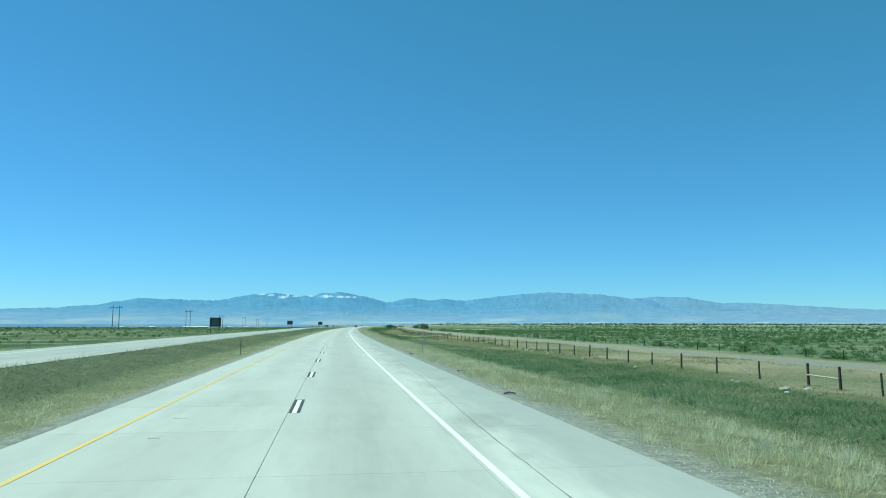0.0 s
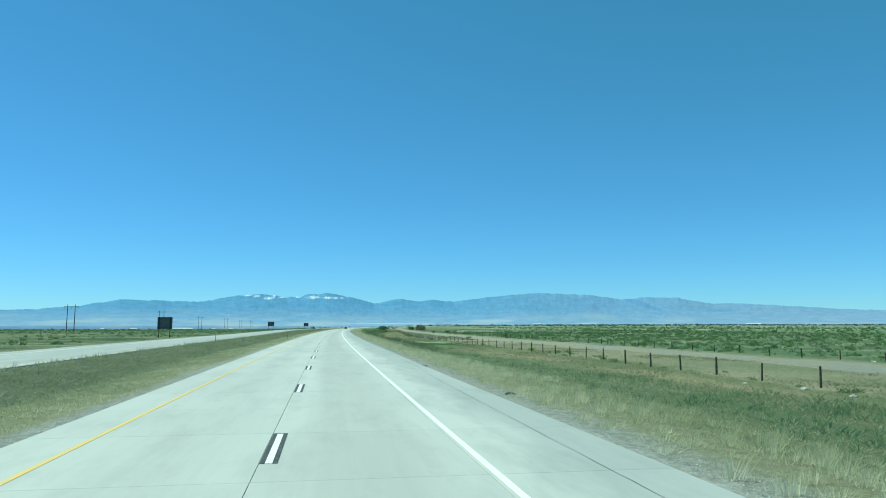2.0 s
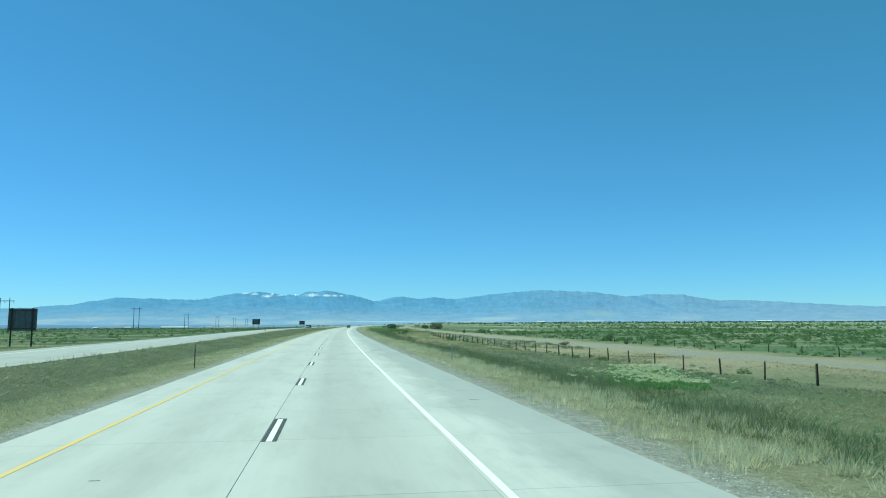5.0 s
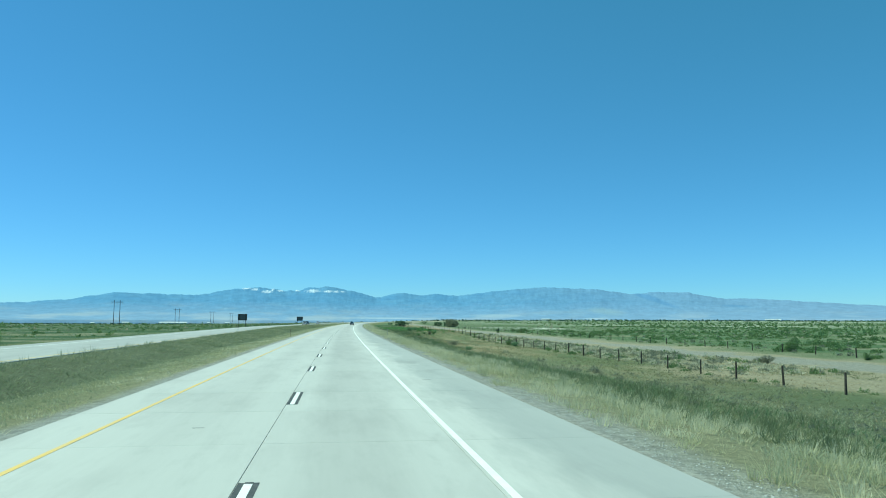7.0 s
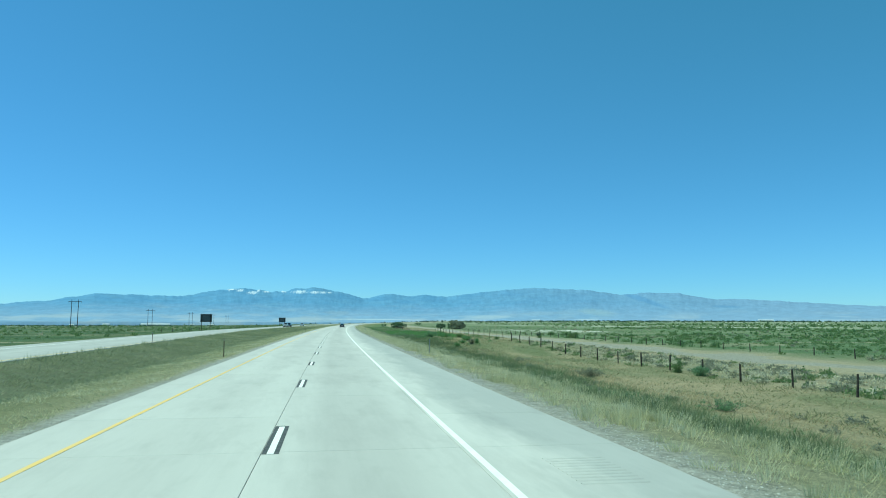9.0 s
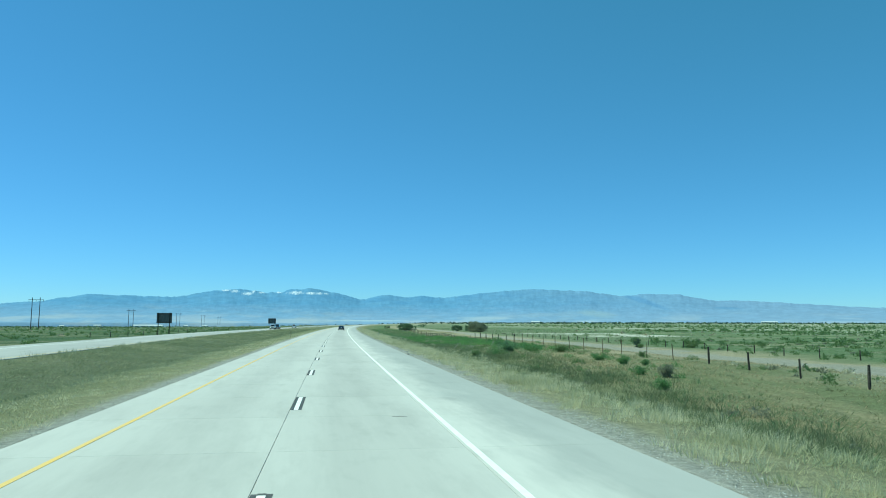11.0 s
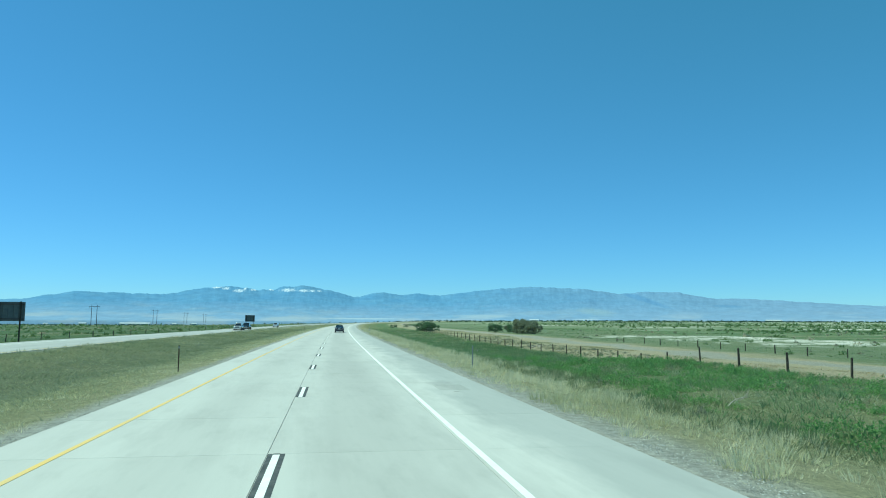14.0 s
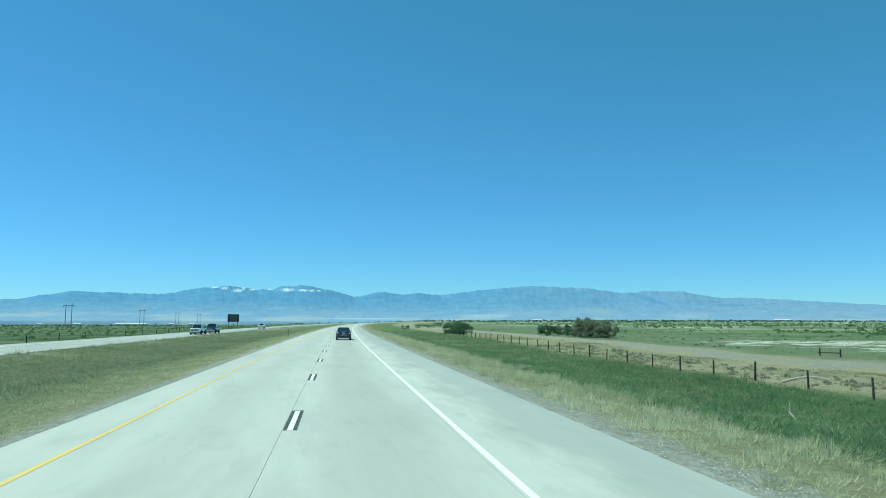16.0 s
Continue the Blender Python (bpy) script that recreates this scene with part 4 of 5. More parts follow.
grass("verge_grass", s, d, 9, 0.10 + 0.10 * patchy(s, d, 2.0, 3), 0.017, 0.18, M_MIXED, "half-dry grass on the roadside slope", rnd, 1.0)
band_top = lambda s: 23.0 - 5.0 * smooth(s, 58, 86)
near_band = lambda s, d: (1 - 0.65 * smooth(s, 45, 75)) * (0.35 + 0.5 * patchy(s, d, 2.2, 8)) * smooth(d, 12.4, 15.0) * (1 - smooth(d - band_top(s), -0.8, 0.8)) * (1 - smooth(s, 105, 150))
far_band = lambda s, d: np.exp(-((d - 14.5 - 1.5 * np.sin(s / 23)) / 2.3) ** 2) * np.clip(patchy(s, d, 9.0, 7) + 0.35, 0, 1) * smooth(s, 105, 150) * (1 - lush_right(s))
green_band = lambda s, d: near_band(s, d) + 0.3 * far_band(s, d) + lush_right(s) * smooth(d, 11.0, 13.5) * (1 - smooth(d, 25.5, 27.5)) * (0.5 + 0.6 * patchy(s, d, 11.0, 4) - 0.75 * (1 - smooth(s, 400, 430)) * smooth(patchy(s, d, 2.4, 4), 0.4, 0.7))
s, d = scatter(80000, -18, 640, 10.5, 27.5, rnd, lambda s, d: ahead(s) * np.clip(green_band(s, d), 0, 1))
grass("verge_grass", s, d, 9, 0.18 + 0.18 * patchy(s, d, 3.0, 8), 0.020, 0.18, M_GREEN, "tall green grass in the roadside ditch", rnd, 0.8)
s, d = scatter(33000, 100, 430, 10.0, 19.0, rnd, lambda s, d: np.clip(np.exp(-((d - 13.2 - 1.2 * np.sin(s / 23)) / 2.5) ** 2) * np.clip(1.2 * patchy(s, d, 3.0, 7) + 0.15, 0, 1) * smooth(s, 105, 150) * (1 - 0.55 * smooth(s, 365, 385) - 0.45 * smooth(s, 405, 430)), 0, 1))
grass("verge_grass", s, d, 11, 0.22 + 0.2 * patchy(s, d, 2.0, 8), 0.013, 0.14, M_DUSK, "dusky olive seeding grass along the roadside ditch", rnd, 0.6)
s, d = scatter(9000, 232, 356, 12.0, 19.0, rnd, lambda s, d: bare_bank(s, d) * (0.3 + 0.7 * patchy(s * 0.4, d, 2.5, 29)))
grass("field_grass", s, d, 7, 0.15, 0.018, 0.18, M_OCHRE, "short ochre dry grass on the bare bank", rnd, 1.0)
s, d = scatter(30000, -15, 680, 18.0, 40.0, rnd, lambda s, d: ahead(s) * np.clip(0.2 + 0.9 * patchy(s, d, 6.0, 9), 0, 1) * np.where(d < 27.5, 0.45 - 0.2 * smooth(s, 125, 150) + 0.25 * smooth(s, 190, 220) + 0.5 * smooth(s, 238, 258) - 0.75 * smooth(s, 380, 400), 1.0))
grass("field_grass", s, d, 7, 0.16, 0.022, 0.20, M_OCHRE, "short ochre dry grass along the fence", rnd, 1.1)
s, d = scatter(38000, -15, 620, 18.0, 40.0, rnd, lambda s, d: ahead(s) * np.where(d < 27.5, (0.35 + 0.75 * patchy(s * 0.3, d, 3.0, 19)) * (1 - 0.5 * smooth(s, 140, 155) * (1 - smooth(s, 195, 220))) * (1 - 0.3 * smooth(s, 225, 240) * (1 - smooth(s, 345, 365)) * smooth(d, 17.5, 20)), smooth(patchy(s, d, 10.0, 12), 0.45, 0.8)))
grass("field_grass", s, d, 7, 0.19, 0.028, 0.22, M_OLIVE, "patches of greener grass along the fence", rnd, 1.1)
# the median
s, d = scatter(63000, -10, 640, -23.5, -5.2, rnd, lambda s, d: ahead(s) * np.clip(0.4 + 0.7 * patchy(s, d, 4.0, 15), 0, 1) * (1 - smooth(d, -6.0, -5.35)) * (1 - 0.75 * smooth(-d, 9.0, 12.0)) * (d > far_edge(s)[0] + 10.1))
grass("median_grass", s, d, 9, 0.11 + 0.10 * smooth(-d, 7, 10) * patchy(s, d, 2.5, 16), 0.018, 0.19, M_MIXED, "half-dry grass in the sunken median", rnd, 1.0)
s, d = scatter(50000, -10, 640, -23.5, -8.5, rnd, lambda s, d: ahead(s) * np.clip(0.45 + 0.7 * patchy(s, d, 5.0, 18), 0, 1) * smooth(-d, 8.8, 11.5) * (d > far_edge(s)[0] + 10.1))
grass("median_grass", s, d, 9, 0.12 + 0.10 * patchy(s, d, 2.5, 14), 0.020, 0.20, M_MEDIAN, "dark olive grass in the bottom of the median", rnd, 1.0)
s, d = scatter(30000, -10, 680, -12.0, -5.3, rnd, lambda s, d: ahead(s) * smooth(patchy(s, d, 3.0, 17), 0.25, 0.7) * smooth(d, -11, -7) * (1 - smooth(d, -5.9, -5.3)))
grass("median_grass", s, d, 8, 0.15, 0.009, 0.09, M_STRAW, "dry straw grass along the median shoulder", rnd, 0.7)
s, d = scatter(46000, -10, 800, -24.0, -14.0, rnd, lambda s, d: np.exp(-((d - far_edge(s)[0] - 10.2) / 0.55) ** 2) * (d > far_edge(s)[0] + 9.75) * (0.15 + 0.85 * patchy(s, d, 1.1, 25)))
grass("median_grass", s, d, 8, 0.20 + 0.26 * patchy(s, d, 0.8, 26), 0.016, 0.12, M_MIXED, "grass tips along the opposite carriageway", rnd)
# beyond the track, and beyond the other carriageway
s, d = scatter(20000, -20, 800, 51.5, 130, rnd, lambda s, d: np.clip(0.3 + 0.8 * patchy(s, d, 9, 21), 0, 1))
grass("field_grass", s, d, 6, 0.26, 0.022, 0.2, M_GREEN, "low green growth on the plain", rnd)
s, d = scatter(16000, 20, 900, -100, -33, rnd, lambda s, d: np.clip(0.3 + 0.8 * patchy(s, d, 9, 23), 0, 1) * (d < far_edge(s)[0] - 0.8))
grass("field_grass", s, d, 6, 0.30, 0.025, 0.2, M_GREEN, "half-dry growth beyond the opposite carriageway", rnd)


def brush(name, n, s0, s1, d0, d1, r0, r1, leaves, leaf, material, label, density=None):
    s, d = scatter(n, s0, s1, d0, d1, rnd, density)
    size = rnd.uniform(r0, r1, len(s)) * rnd.uniform(0.7, 1.2, len(s))
    return triangles(name, clumps(at_many(s, d, lie(s, d) - 0.05), size, leaves, leaf, rnd), material, label, "shrubs")


brush("sagebrush", 3400, -20, 560, 51, 105, 0.25, 0.9, 72, 0.19, M_SAGE, "dark green sagebrush beside the dirt track", lambda s, d: np.clip(patchy(s, d, 12, 31) * 1.2 + 0.2 - 0.95 * smooth(s, 400, 450), 0, 1))
brush("sagebrush", 420, -20, 420, 52, 125, 0.8, 1.4, 240, 0.14, M_SAGE, "large dark green sagebrush standing out on the plain", lambda s, d: smooth(patchy(s, d, 14, 31), 0.35, 0.7))
brush("sagebrush", 7000, -20, 700, 100, 260, 0.35, 0.95, 22, 0.42, M_SAGE, "dark green sagebrush dotting the plain", lambda s, d: np.clip(patchy(s, d, 16, 31) * 1.1 + 0.25 - 0.9 * smooth(s, 400, 470) * (1 - smooth(d, 140, 190)), 0, 1))
brush("sagebrush", 4500, -20, 700, 52, 210, 0.25, 0.6, 36, 0.32, M_GREYSAGE, "grey dry sagebrush dotting the plain", lambda s, d: np.clip(patchy(s, d, 13, 33) - 0.4 * smooth(s, 400, 470) * (1 - smooth(d, 140, 190)), 0, 1))
brush("sagebrush", 9000, 60, 2200, 180, 1500, 0.7, 1.7, 14, 0.65, M_SAGE, "distant dark green sagebrush", lambda s, d: np.clip(patchy(s, d, 60, 35) * 1.2, 0, 1))
brush("sagebrush", 4200, 30, 900, -260, -42, 0.35, 1.0, 36, 0.34, M_SAGE, "dark green sagebrush beyond the opposite carriageway", lambda s, d: np.clip(patchy(s, d, 16, 37), 0, 1))
brush("sagebrush", 3500, 250, 2400, -1300, -250, 0.8, 1.8, 12, 0.65, M_SAGE, "distant dark green sagebrush", lambda s, d: np.clip(patchy(s, d, 70, 39), 0, 1))
drift = lambda s, d: smooth(s + 2.2 * (d - 27), 222, 236) * (1 - smooth(s, 300, 335))
brush("tumbleweed_drift", 900, 222, 335, 27.4, 38.5, 0.25, 0.62, 54, 0.24, M_GREYSAGE, "grey dry brush drifted along the fence", lambda s, d: drift(s, d) * smooth(patchy(s, d, 1.7, 41), 0.25, 0.6))
brush("tumbleweed_drift", 1500, 222, 335, 27.4, 39.0, 0.22, 0.55, 54, 0.24, M_DRIFT, "pale straw-coloured brush drifted along the fence", lambda s, d: drift(s, d) * smooth(patchy(s, d, 2.3, 44), 0.25, 0.55))
brush("tumbleweed_drift", 420, 222, 335, 27.6, 39.0, 0.25, 0.7, 70, 0.2, M_SAGE, "dark green brush among the dry drift", lambda s, d: drift(s, d) * smooth(patchy(s, d, 3.1, 46), 0.4, 0.65))
brush("tumbleweed_drift", 380, 425, 520, 28.0, 36.0, 0.2, 0.45, 60, 0.22, M_GREYSAGE, "grey dry brush drifted along the fence")
brush("roadside_weeds", 700, 330, 560, 12.5, 26.0, 0.25, 0.6, 190, 0.10, M_WEED, "bushy bright green weeds in the ditch", lambda s, d: smooth(patchy(s, d, 6, 43), 0.45, 0.75) * np.where(s < 410, 1.0, 0.35) * (0.25 + 0.75 * smooth(s, 348, 366)))
brush("roadside_weeds", 760, 356, 426, 13.2, 25.4, 0.38, 0.85, 300, 0.075, M_WEED, "tall bushy green weeds on the bank before the fence", lambda s, d: smooth(patchy(s, d, 4, 47), 0.2, 0.5) * np.where(s < 380, smooth(d, 15.5, 18.5) * 0.8, 1.0))
brush("roadside_weeds", 260, 346, 424, 9.8, 25.0, 0.25, 0.6, 200, 0.09, M_GREYSAGE, "feathery grey-green weeds on the bank", lambda s, d: smooth(patchy(s, d, 3, 53), 0.3, 0.65) * np.where(s < 384, 0.6, 0.35) * np.where(d > 14, 0.45, 1.0))
brush("roadside_weeds", 90, 322, 390, 13.5, 30.0, 0.3, 0.7, 260, 0.085, M_BRIGHT, "round green weeds on the bare bank", lambda s, d: smooth(patchy(s, d, 4, 57), 0.35, 0.6))
brush("roadside_weeds", 40, 325, 385, 12.5, 29.0, 0.3, 0.7, 240, 0.09, M_SAGE, "dark green round weeds on the bare bank")
brush("roadside_weeds", 70, 200, 330, 11.5, 20.0, 0.25, 0.6, 150, 0.14, M_GREYSAGE, "grey-green weeds on the roadside slope")
brush("roadside_weeds", 4600, 150, 250, 15.5, 27.6, 0.10, 0.26, 22, 0.30, M_GREYSAGE, "low grey-green weeds before the fence", lambda s, d: smooth(patchy(s, d, 2.6, 59), 0.25, 0.7) * (1 - smooth(s, 205, 245)))
brush("fence_weeds", 90, 60, 330, 26.0, 29.5, 0.25, 0.6, 150, 0.14, M_SAGE, "dark green weeds at the fence")


brush("scrub_trees", 1500, 500, 3200, 420, 2600, 2.0, 4.2, 16, 0.55, M_SAGE, "dark scrub far out on the plain", lambda s, d: np.clip(patchy(s, d, 170, 61) * 1.3 - 0.1, 0, 1))
brush("scrub_trees", 1100, 700, 3200, -2200, -380, 2.0, 4.2, 16, 0.55, M_SAGE, "dark scrub far out on the plain", lambda s, d: np.clip(patchy(s, d, 170, 63) * 1.3 - 0.1, 0, 1))


brush("dry_brush", 1900, 40, 1500, 85, 620, 0.4, 1.0, 14, 0.5, M_PALEBRUSH, "pale dry brush dotting the plain", lambda s, d: np.clip(patchy(s, d, 40, 71) * 1.3 - 0.2, 0, 1))
brush("dry_brush", 1500, 60, 1500, -620, -60, 0.4, 1.1, 14, 0.5, M_PALEBRUSH, "pale dry brush dotting the plain", lambda s, d: np.clip(patchy(s, d, 40, 73) * 1.3 - 0.2, 0, 1))
brush("tree_belt", 4600, 2300, 3450, -150, 3300, 2.4, 5.4, 12, 0.5, M_BELT, "dark belts of trees along the foot of the mountains", lambda s, d: smooth(patchy(s * 2.2, d * 0.5, 190, 75), 0.35, 0.6))
brush("tree_belt", 2600, 1500, 3450, -2600, -150, 1.8, 4.4, 12, 0.5, M_BELT, "dark belts of trees along the foot of the mountains", lambda s, d: smooth(patchy(s * 2.2, d * 0.5, 190, 77), 0.35, 0.6))


def flower_patch():
    """Cream flower heads over low green stalks."""
    n = 520
    s = rnd.uniform(151.5, 170.5, n)
    d = 20.2 + rnd.normal(0, 1.5, n) + (s - 161) * 0.33
    z = lie(s, d)
    low = clumps(at_many(s, d, z), np.full(n, 0.26), 26, 0.26, rnd, 1.0)
    triangles("flower_patch_leaves", low, M_WEED, "low leafy stalks under the flowers", "plants")
    heads = clumps(at_many(s, d, z + 0.38), rnd.uniform(0.09, 0.22, n), 30, 0.22, rnd, 0.6)
    triangles("flower_patch", heads, M_FLOWER, "patch of cream flowering weeds before the fence", "flowers")


flower_patch()


def tree(s, d, tall, wide, crowns, material, label, seed):
    """A low spreading tree: several leaning stems, limbs and a crown of leaf sprays with gaps."""
    q = np.random.default_rng(seed)
    z = float(lie(s, d))
    t = thing("tree", place(s, d, z, float(q.uniform(0, 360))), label, "tree", "trees on the plain")
    bm = bmesh.new()
    tops = []
    for i in range(4):
        a = i * 1.6 + float(q.uniform(0, 1))
        top = Vector((math.cos(a) * wide * 0.24, math.sin(a) * wide * 0.24, tall * float(q.uniform(0.45, 0.62))))
        rod((math.cos(a) * 0.12, math.sin(a) * 0.12, -0.2), top, 0.13, 0.06, 7, bm, 0.15, 4)
        for j in range(4):
            b = a + float(q.uniform(-1.1, 1.1))
            end = top + Vector((math.cos(b) * wide * 0.22, math.sin(b) * wide * 0.22, tall * float(q.uniform(0.05, 0.3))))
            rod(top * 0.9, end, 0.05, 0.015, 5, bm, 0.06, 3)
            tops.append(end)
    part("trunk", bm, M_BARK, t, "grey-brown leaning stems")
    c = [np.array(p) - np.array((0, 0, 0.2 * tall)) for p in tops]
    for i in range(crowns * 2):
        a, r = q.uniform(0, 6.28), wide * 0.47 * q.uniform(0.1, 1) ** 0.6
        c.append(np.array((math.cos(a) * r, math.sin(a) * r, tall * q.uniform(0.0, 0.80) * (1.0 - 0.5 * (r / (wide * 0.5)) ** 2))))
    c = np.array(c)
    triangles("crown", clumps(c, q.uniform(0.12, 0.22, len(c)) * tall, 130, 0.22, q, 0.9), material, "", "", t)
    return t


TREES = ((588, 27.6, 4.0, 6.2, 38, M_TREE), (596, 31.0, 2.6, 4.2, 16, M_TREE), (590, 50.3, 3.4, 4.6, 24, M_TREE), (612, 60.5, 3.2, 5.0, 22, M_TREEGREY), (584, 55.3, 3.3, 4.8, 22, M_TREE), (578, 56.1, 5.4, 6.0, 34, M_TREEGREY),
         (573, 56.9, 5.0, 5.6, 32, M_TREEGREY), (568, 57.1, 3.6, 4.8, 24, M_TREEGREY), (705, 24.0, 2.0, 3.6, 14, M_TREE), (760, 34.0, 2.2, 5.0, 14, M_TREE), (772, 40.0, 2.4, 6.0, 16, M_TREE), (930, 60.0, 3.4, 9.0, 18, M_TREE))
for i, (s, d, tall, wide, n, material) in enumerate(TREES):
    tree(s, d, tall, wide, n, material, "silvery spreading low tree with dry twigs" if material is M_TREEGREY else "dark green spreading low tree beside the track", 60 + i)


def shrub(s, d, wide, tall, material, label, seed):
    """A low shrub: thin stems that fan out from the root, and sprays of small leaves round their ends."""
    q = np.random.default_rng(seed)
    t = thing("shrub", place(s, d, float(lie(s, d)), float(q.uniform(0, 360))), label, "shrub", "shrubs beside the road")
    bm, ends = bmesh.new(), []
    for i in range(14):
        a, r = 2.4 * i + float(q.uniform(-0.4, 0.4)), wide * 0.42 * float(q.uniform(0.15, 1.0))
        end = Vector((math.cos(a) * r, math.sin(a) * r, tall * float(q.uniform(0.55, 0.9)) * (1 - 0.45 * (r / (wide * 0.5)) ** 2)))
        rod((end.x * 0.08, end.y * 0.08, -0.08), end, 0.016, 0.005, 5, bm, 0.05 * wide, 3)
        ends.append(end)
    part("stems", bm, M_BARK, t)
    c = np.array([tuple(e * f) for e in ends for f in (0.35, 0.7, 1.0)])
    c[:, 2] = np.maximum(c[:, 2] - 0.2 * tall, 0.0)
    triangles("foliage", clumps(c, q.uniform(0.16, 0.26, len(c)) * min(wide, 1.6 * tall), 60, 0.17, q, 0.9), material, "", "", t)
    return t


SHRUBS = ((324.0, 18.2, 1.5, 0.6, M_BRIGHT), (330.7, 20.1, 1.1, 0.8, M_BRIGHT), (329.9, 21.3, 0.9, 0.5, M_BRIGHT), (324.6, 20.2, 1.1, 0.55, M_BRIGHT), (337.3, 21.0, 1.9, 0.75, M_BRIGHT),
          (343.8, 27.4, 1.3, 0.6, M_SAGE), (317.5, 16.3, 0.9, 0.7, M_BRIGHT), (322.8, 19.2, 1.1, 1.0, M_GREYSAGE), (352.5, 20.1, 2.6, 1.0, M_BRIGHT), (350.5, 22.4, 1.4, 0.9, M_SAGE),
          (351.0, 17.3, 2.4, 1.25, M_SOFT), (345.3, 14.9, 2.2, 0.65, M_BRIGHT), (344.6, 12.9, 1.0, 0.5, M_SAGE), (365.6, 19.9, 2.4, 1.0, M_BRIGHT), (359.2, 19.2, 2.2, 0.9, M_SOFT),
          (381.7, 23.2, 2.8, 1.1, M_BRIGHT), (391.5, 48.3, 1.5, 1.9, M_BELT), (386.5, 54.5, 3.2, 1.9, M_SAGE), (389.6, 47.9, 1.3, 0.8, M_SAGE), (273.0, 16.8, 2.0, 0.7, M_GREYSAGE),
          (280.4, 26.4, 1.3, 1.2, M_SAGE), (277.6, 26.7, 1.5, 0.9, M_SOFT), (256.7, 16.0, 2.4, 0.5, M_SOFT), (235.0, 39.3, 2.0, 0.9, M_GREYSAGE), (253.1, 54.5, 2.2, 2.2, M_SAGE), (236.6, 51.0, 1.2, 1.0, M_SAGE))
KINDS = {M_BELT: "tall dark green bush beside the dirt track", M_BRIGHT: "bright green bushy weed on the dry bank", M_SAGE: "dark green leafy shrub", M_GREYSAGE: "feathery grey-green shrub in dry grass", M_SOFT: "tall soft green shrub in dry grass"}
for i, (s, d, wide, tall, material) in enumerate(SHRUBS):
    shrub(s, d, wide, tall, material, KINDS[material], 200 + i)


def dead_branch(s, d, label, seed, length, turn=None, rise=0.28):
    q = random.Random(seed)
    z = float(lie(s, d))
    bm = bmesh.new()
    p = Vector((0, 0, 0.05))
    end = Vector((length * 0.8, length * 0.25, length * rise))
    rod(p, end, 0.022 * length, 0.009 * length, 6, bm, 0.1 * length, 4)
    for i in range(5):
        a = p.lerp(end, 0.3 + 0.15 * i)
        rod(a, a + Vector((q.uniform(-0.2, 0.5), q.uniform(-0.3, 0.3), q.uniform(0.15, 0.5))), 0.014, 0.004, 5, bm, 0.04, 2)
    ob = part("dead_branch", bm, M_PALEWOOD)
    ob.matrix_basis = place(s, d, z, q.uniform(0, 360) if turn is None else turn)
    return tagged(ob, label, "branch")


dead_branch(391.0, 14.2, "pale dead branch lying in green weeds", 2, 1.1)
dead_branch(364.5, 18.6, "pale dead stalk standing among green weeds", 11, 0.7, None, 0.9)
dead_branch(358.0, 13.2, "pale dead stalk standing among green weeds", 12, 0.5, None, 0.9)
dead_branch(357.8, 15.2, "pale dead stalk standing among green weeds", 13, 0.6, None, 0.6)
for i in range(7):
    s, d = 192.2 + 0.35 * i, 25.2 + 0.68 * i
    bm = rod((0, 0, -0.1), (0.05 * math.sin(5 * i), 0.04 * math.cos(3 * i), 0.42 + 0.08 * math.sin(7 * i)), 0.022, 0.012, 6, None, 0.02, 3)
    rod((0, 0, 0.22), (0.07 * math.cos(4 * i), 0.07 * math.sin(4 * i), 0.36), 0.012, 0.006, 5, bm)
    ob = part("dead_stalk", bm, M_WOOD)
    ob.matrix_basis = place(s, d, float(lie(s, d)))
    tagged(ob, "short dark dead stalk before the fence", "dead plant", "dead stalks")
dead_branch(447.0, 17.0, "pale dead stalk standing in green grass", 3, 0.9)
dead_branch(463.4, 27.7, "pale dead branch caught at the fence", 5, 3.8, -90, 0.09)
dead_branch(25.5, 28.6, "bleached fallen rail beside the fence", 7, 2.4)


# ---- stones, gravel and litter ----
def stone(s, d, r, seed):
    q = random.Random(seed)
    bm = bmesh.new()
    bmesh.ops.create_icosphere(bm, subdivisions=2, radius=r)
    for v in bm.verts:
        v.co *= 1 + 0.28 * noise.noise(v.co / r * 1.3 + Vector((seed, 0, 0)))
        v.co.z = max(v.co.z * 0.62, -r * 0.2)
    ob = part("stone", bm, M_STONE)
    ob.matrix_basis = place(s, d, float(lie(s, d)) + r * 0.1, q.uniform(0, 360))
    return tagged(ob, "pale rough stone lying in the grass", "stone", "field stones")


for i, (s, d, r) in enumerate(((14.6, 24.9, 0.28), (15.6, 24.4, 0.22), (13.8, 23.0, 0.33), (19.5, 24.0, 0.24), (21.0, 24.6, 0.16), (12.4, 22.2, 0.2), (33.0, 23.8, 0.18), (48.0, 25.0, 0.2), (61.0, 25.4, 0.25),
                               (66.0, 24.8, 0.22), (70.0, 25.3, 0.28), (74.0, 24.5, 0.2), (456.0, 29.5, 0.2), (468.0, 30.4, 0.24))):
    stone(s, d, r * 0.8, i + 1)


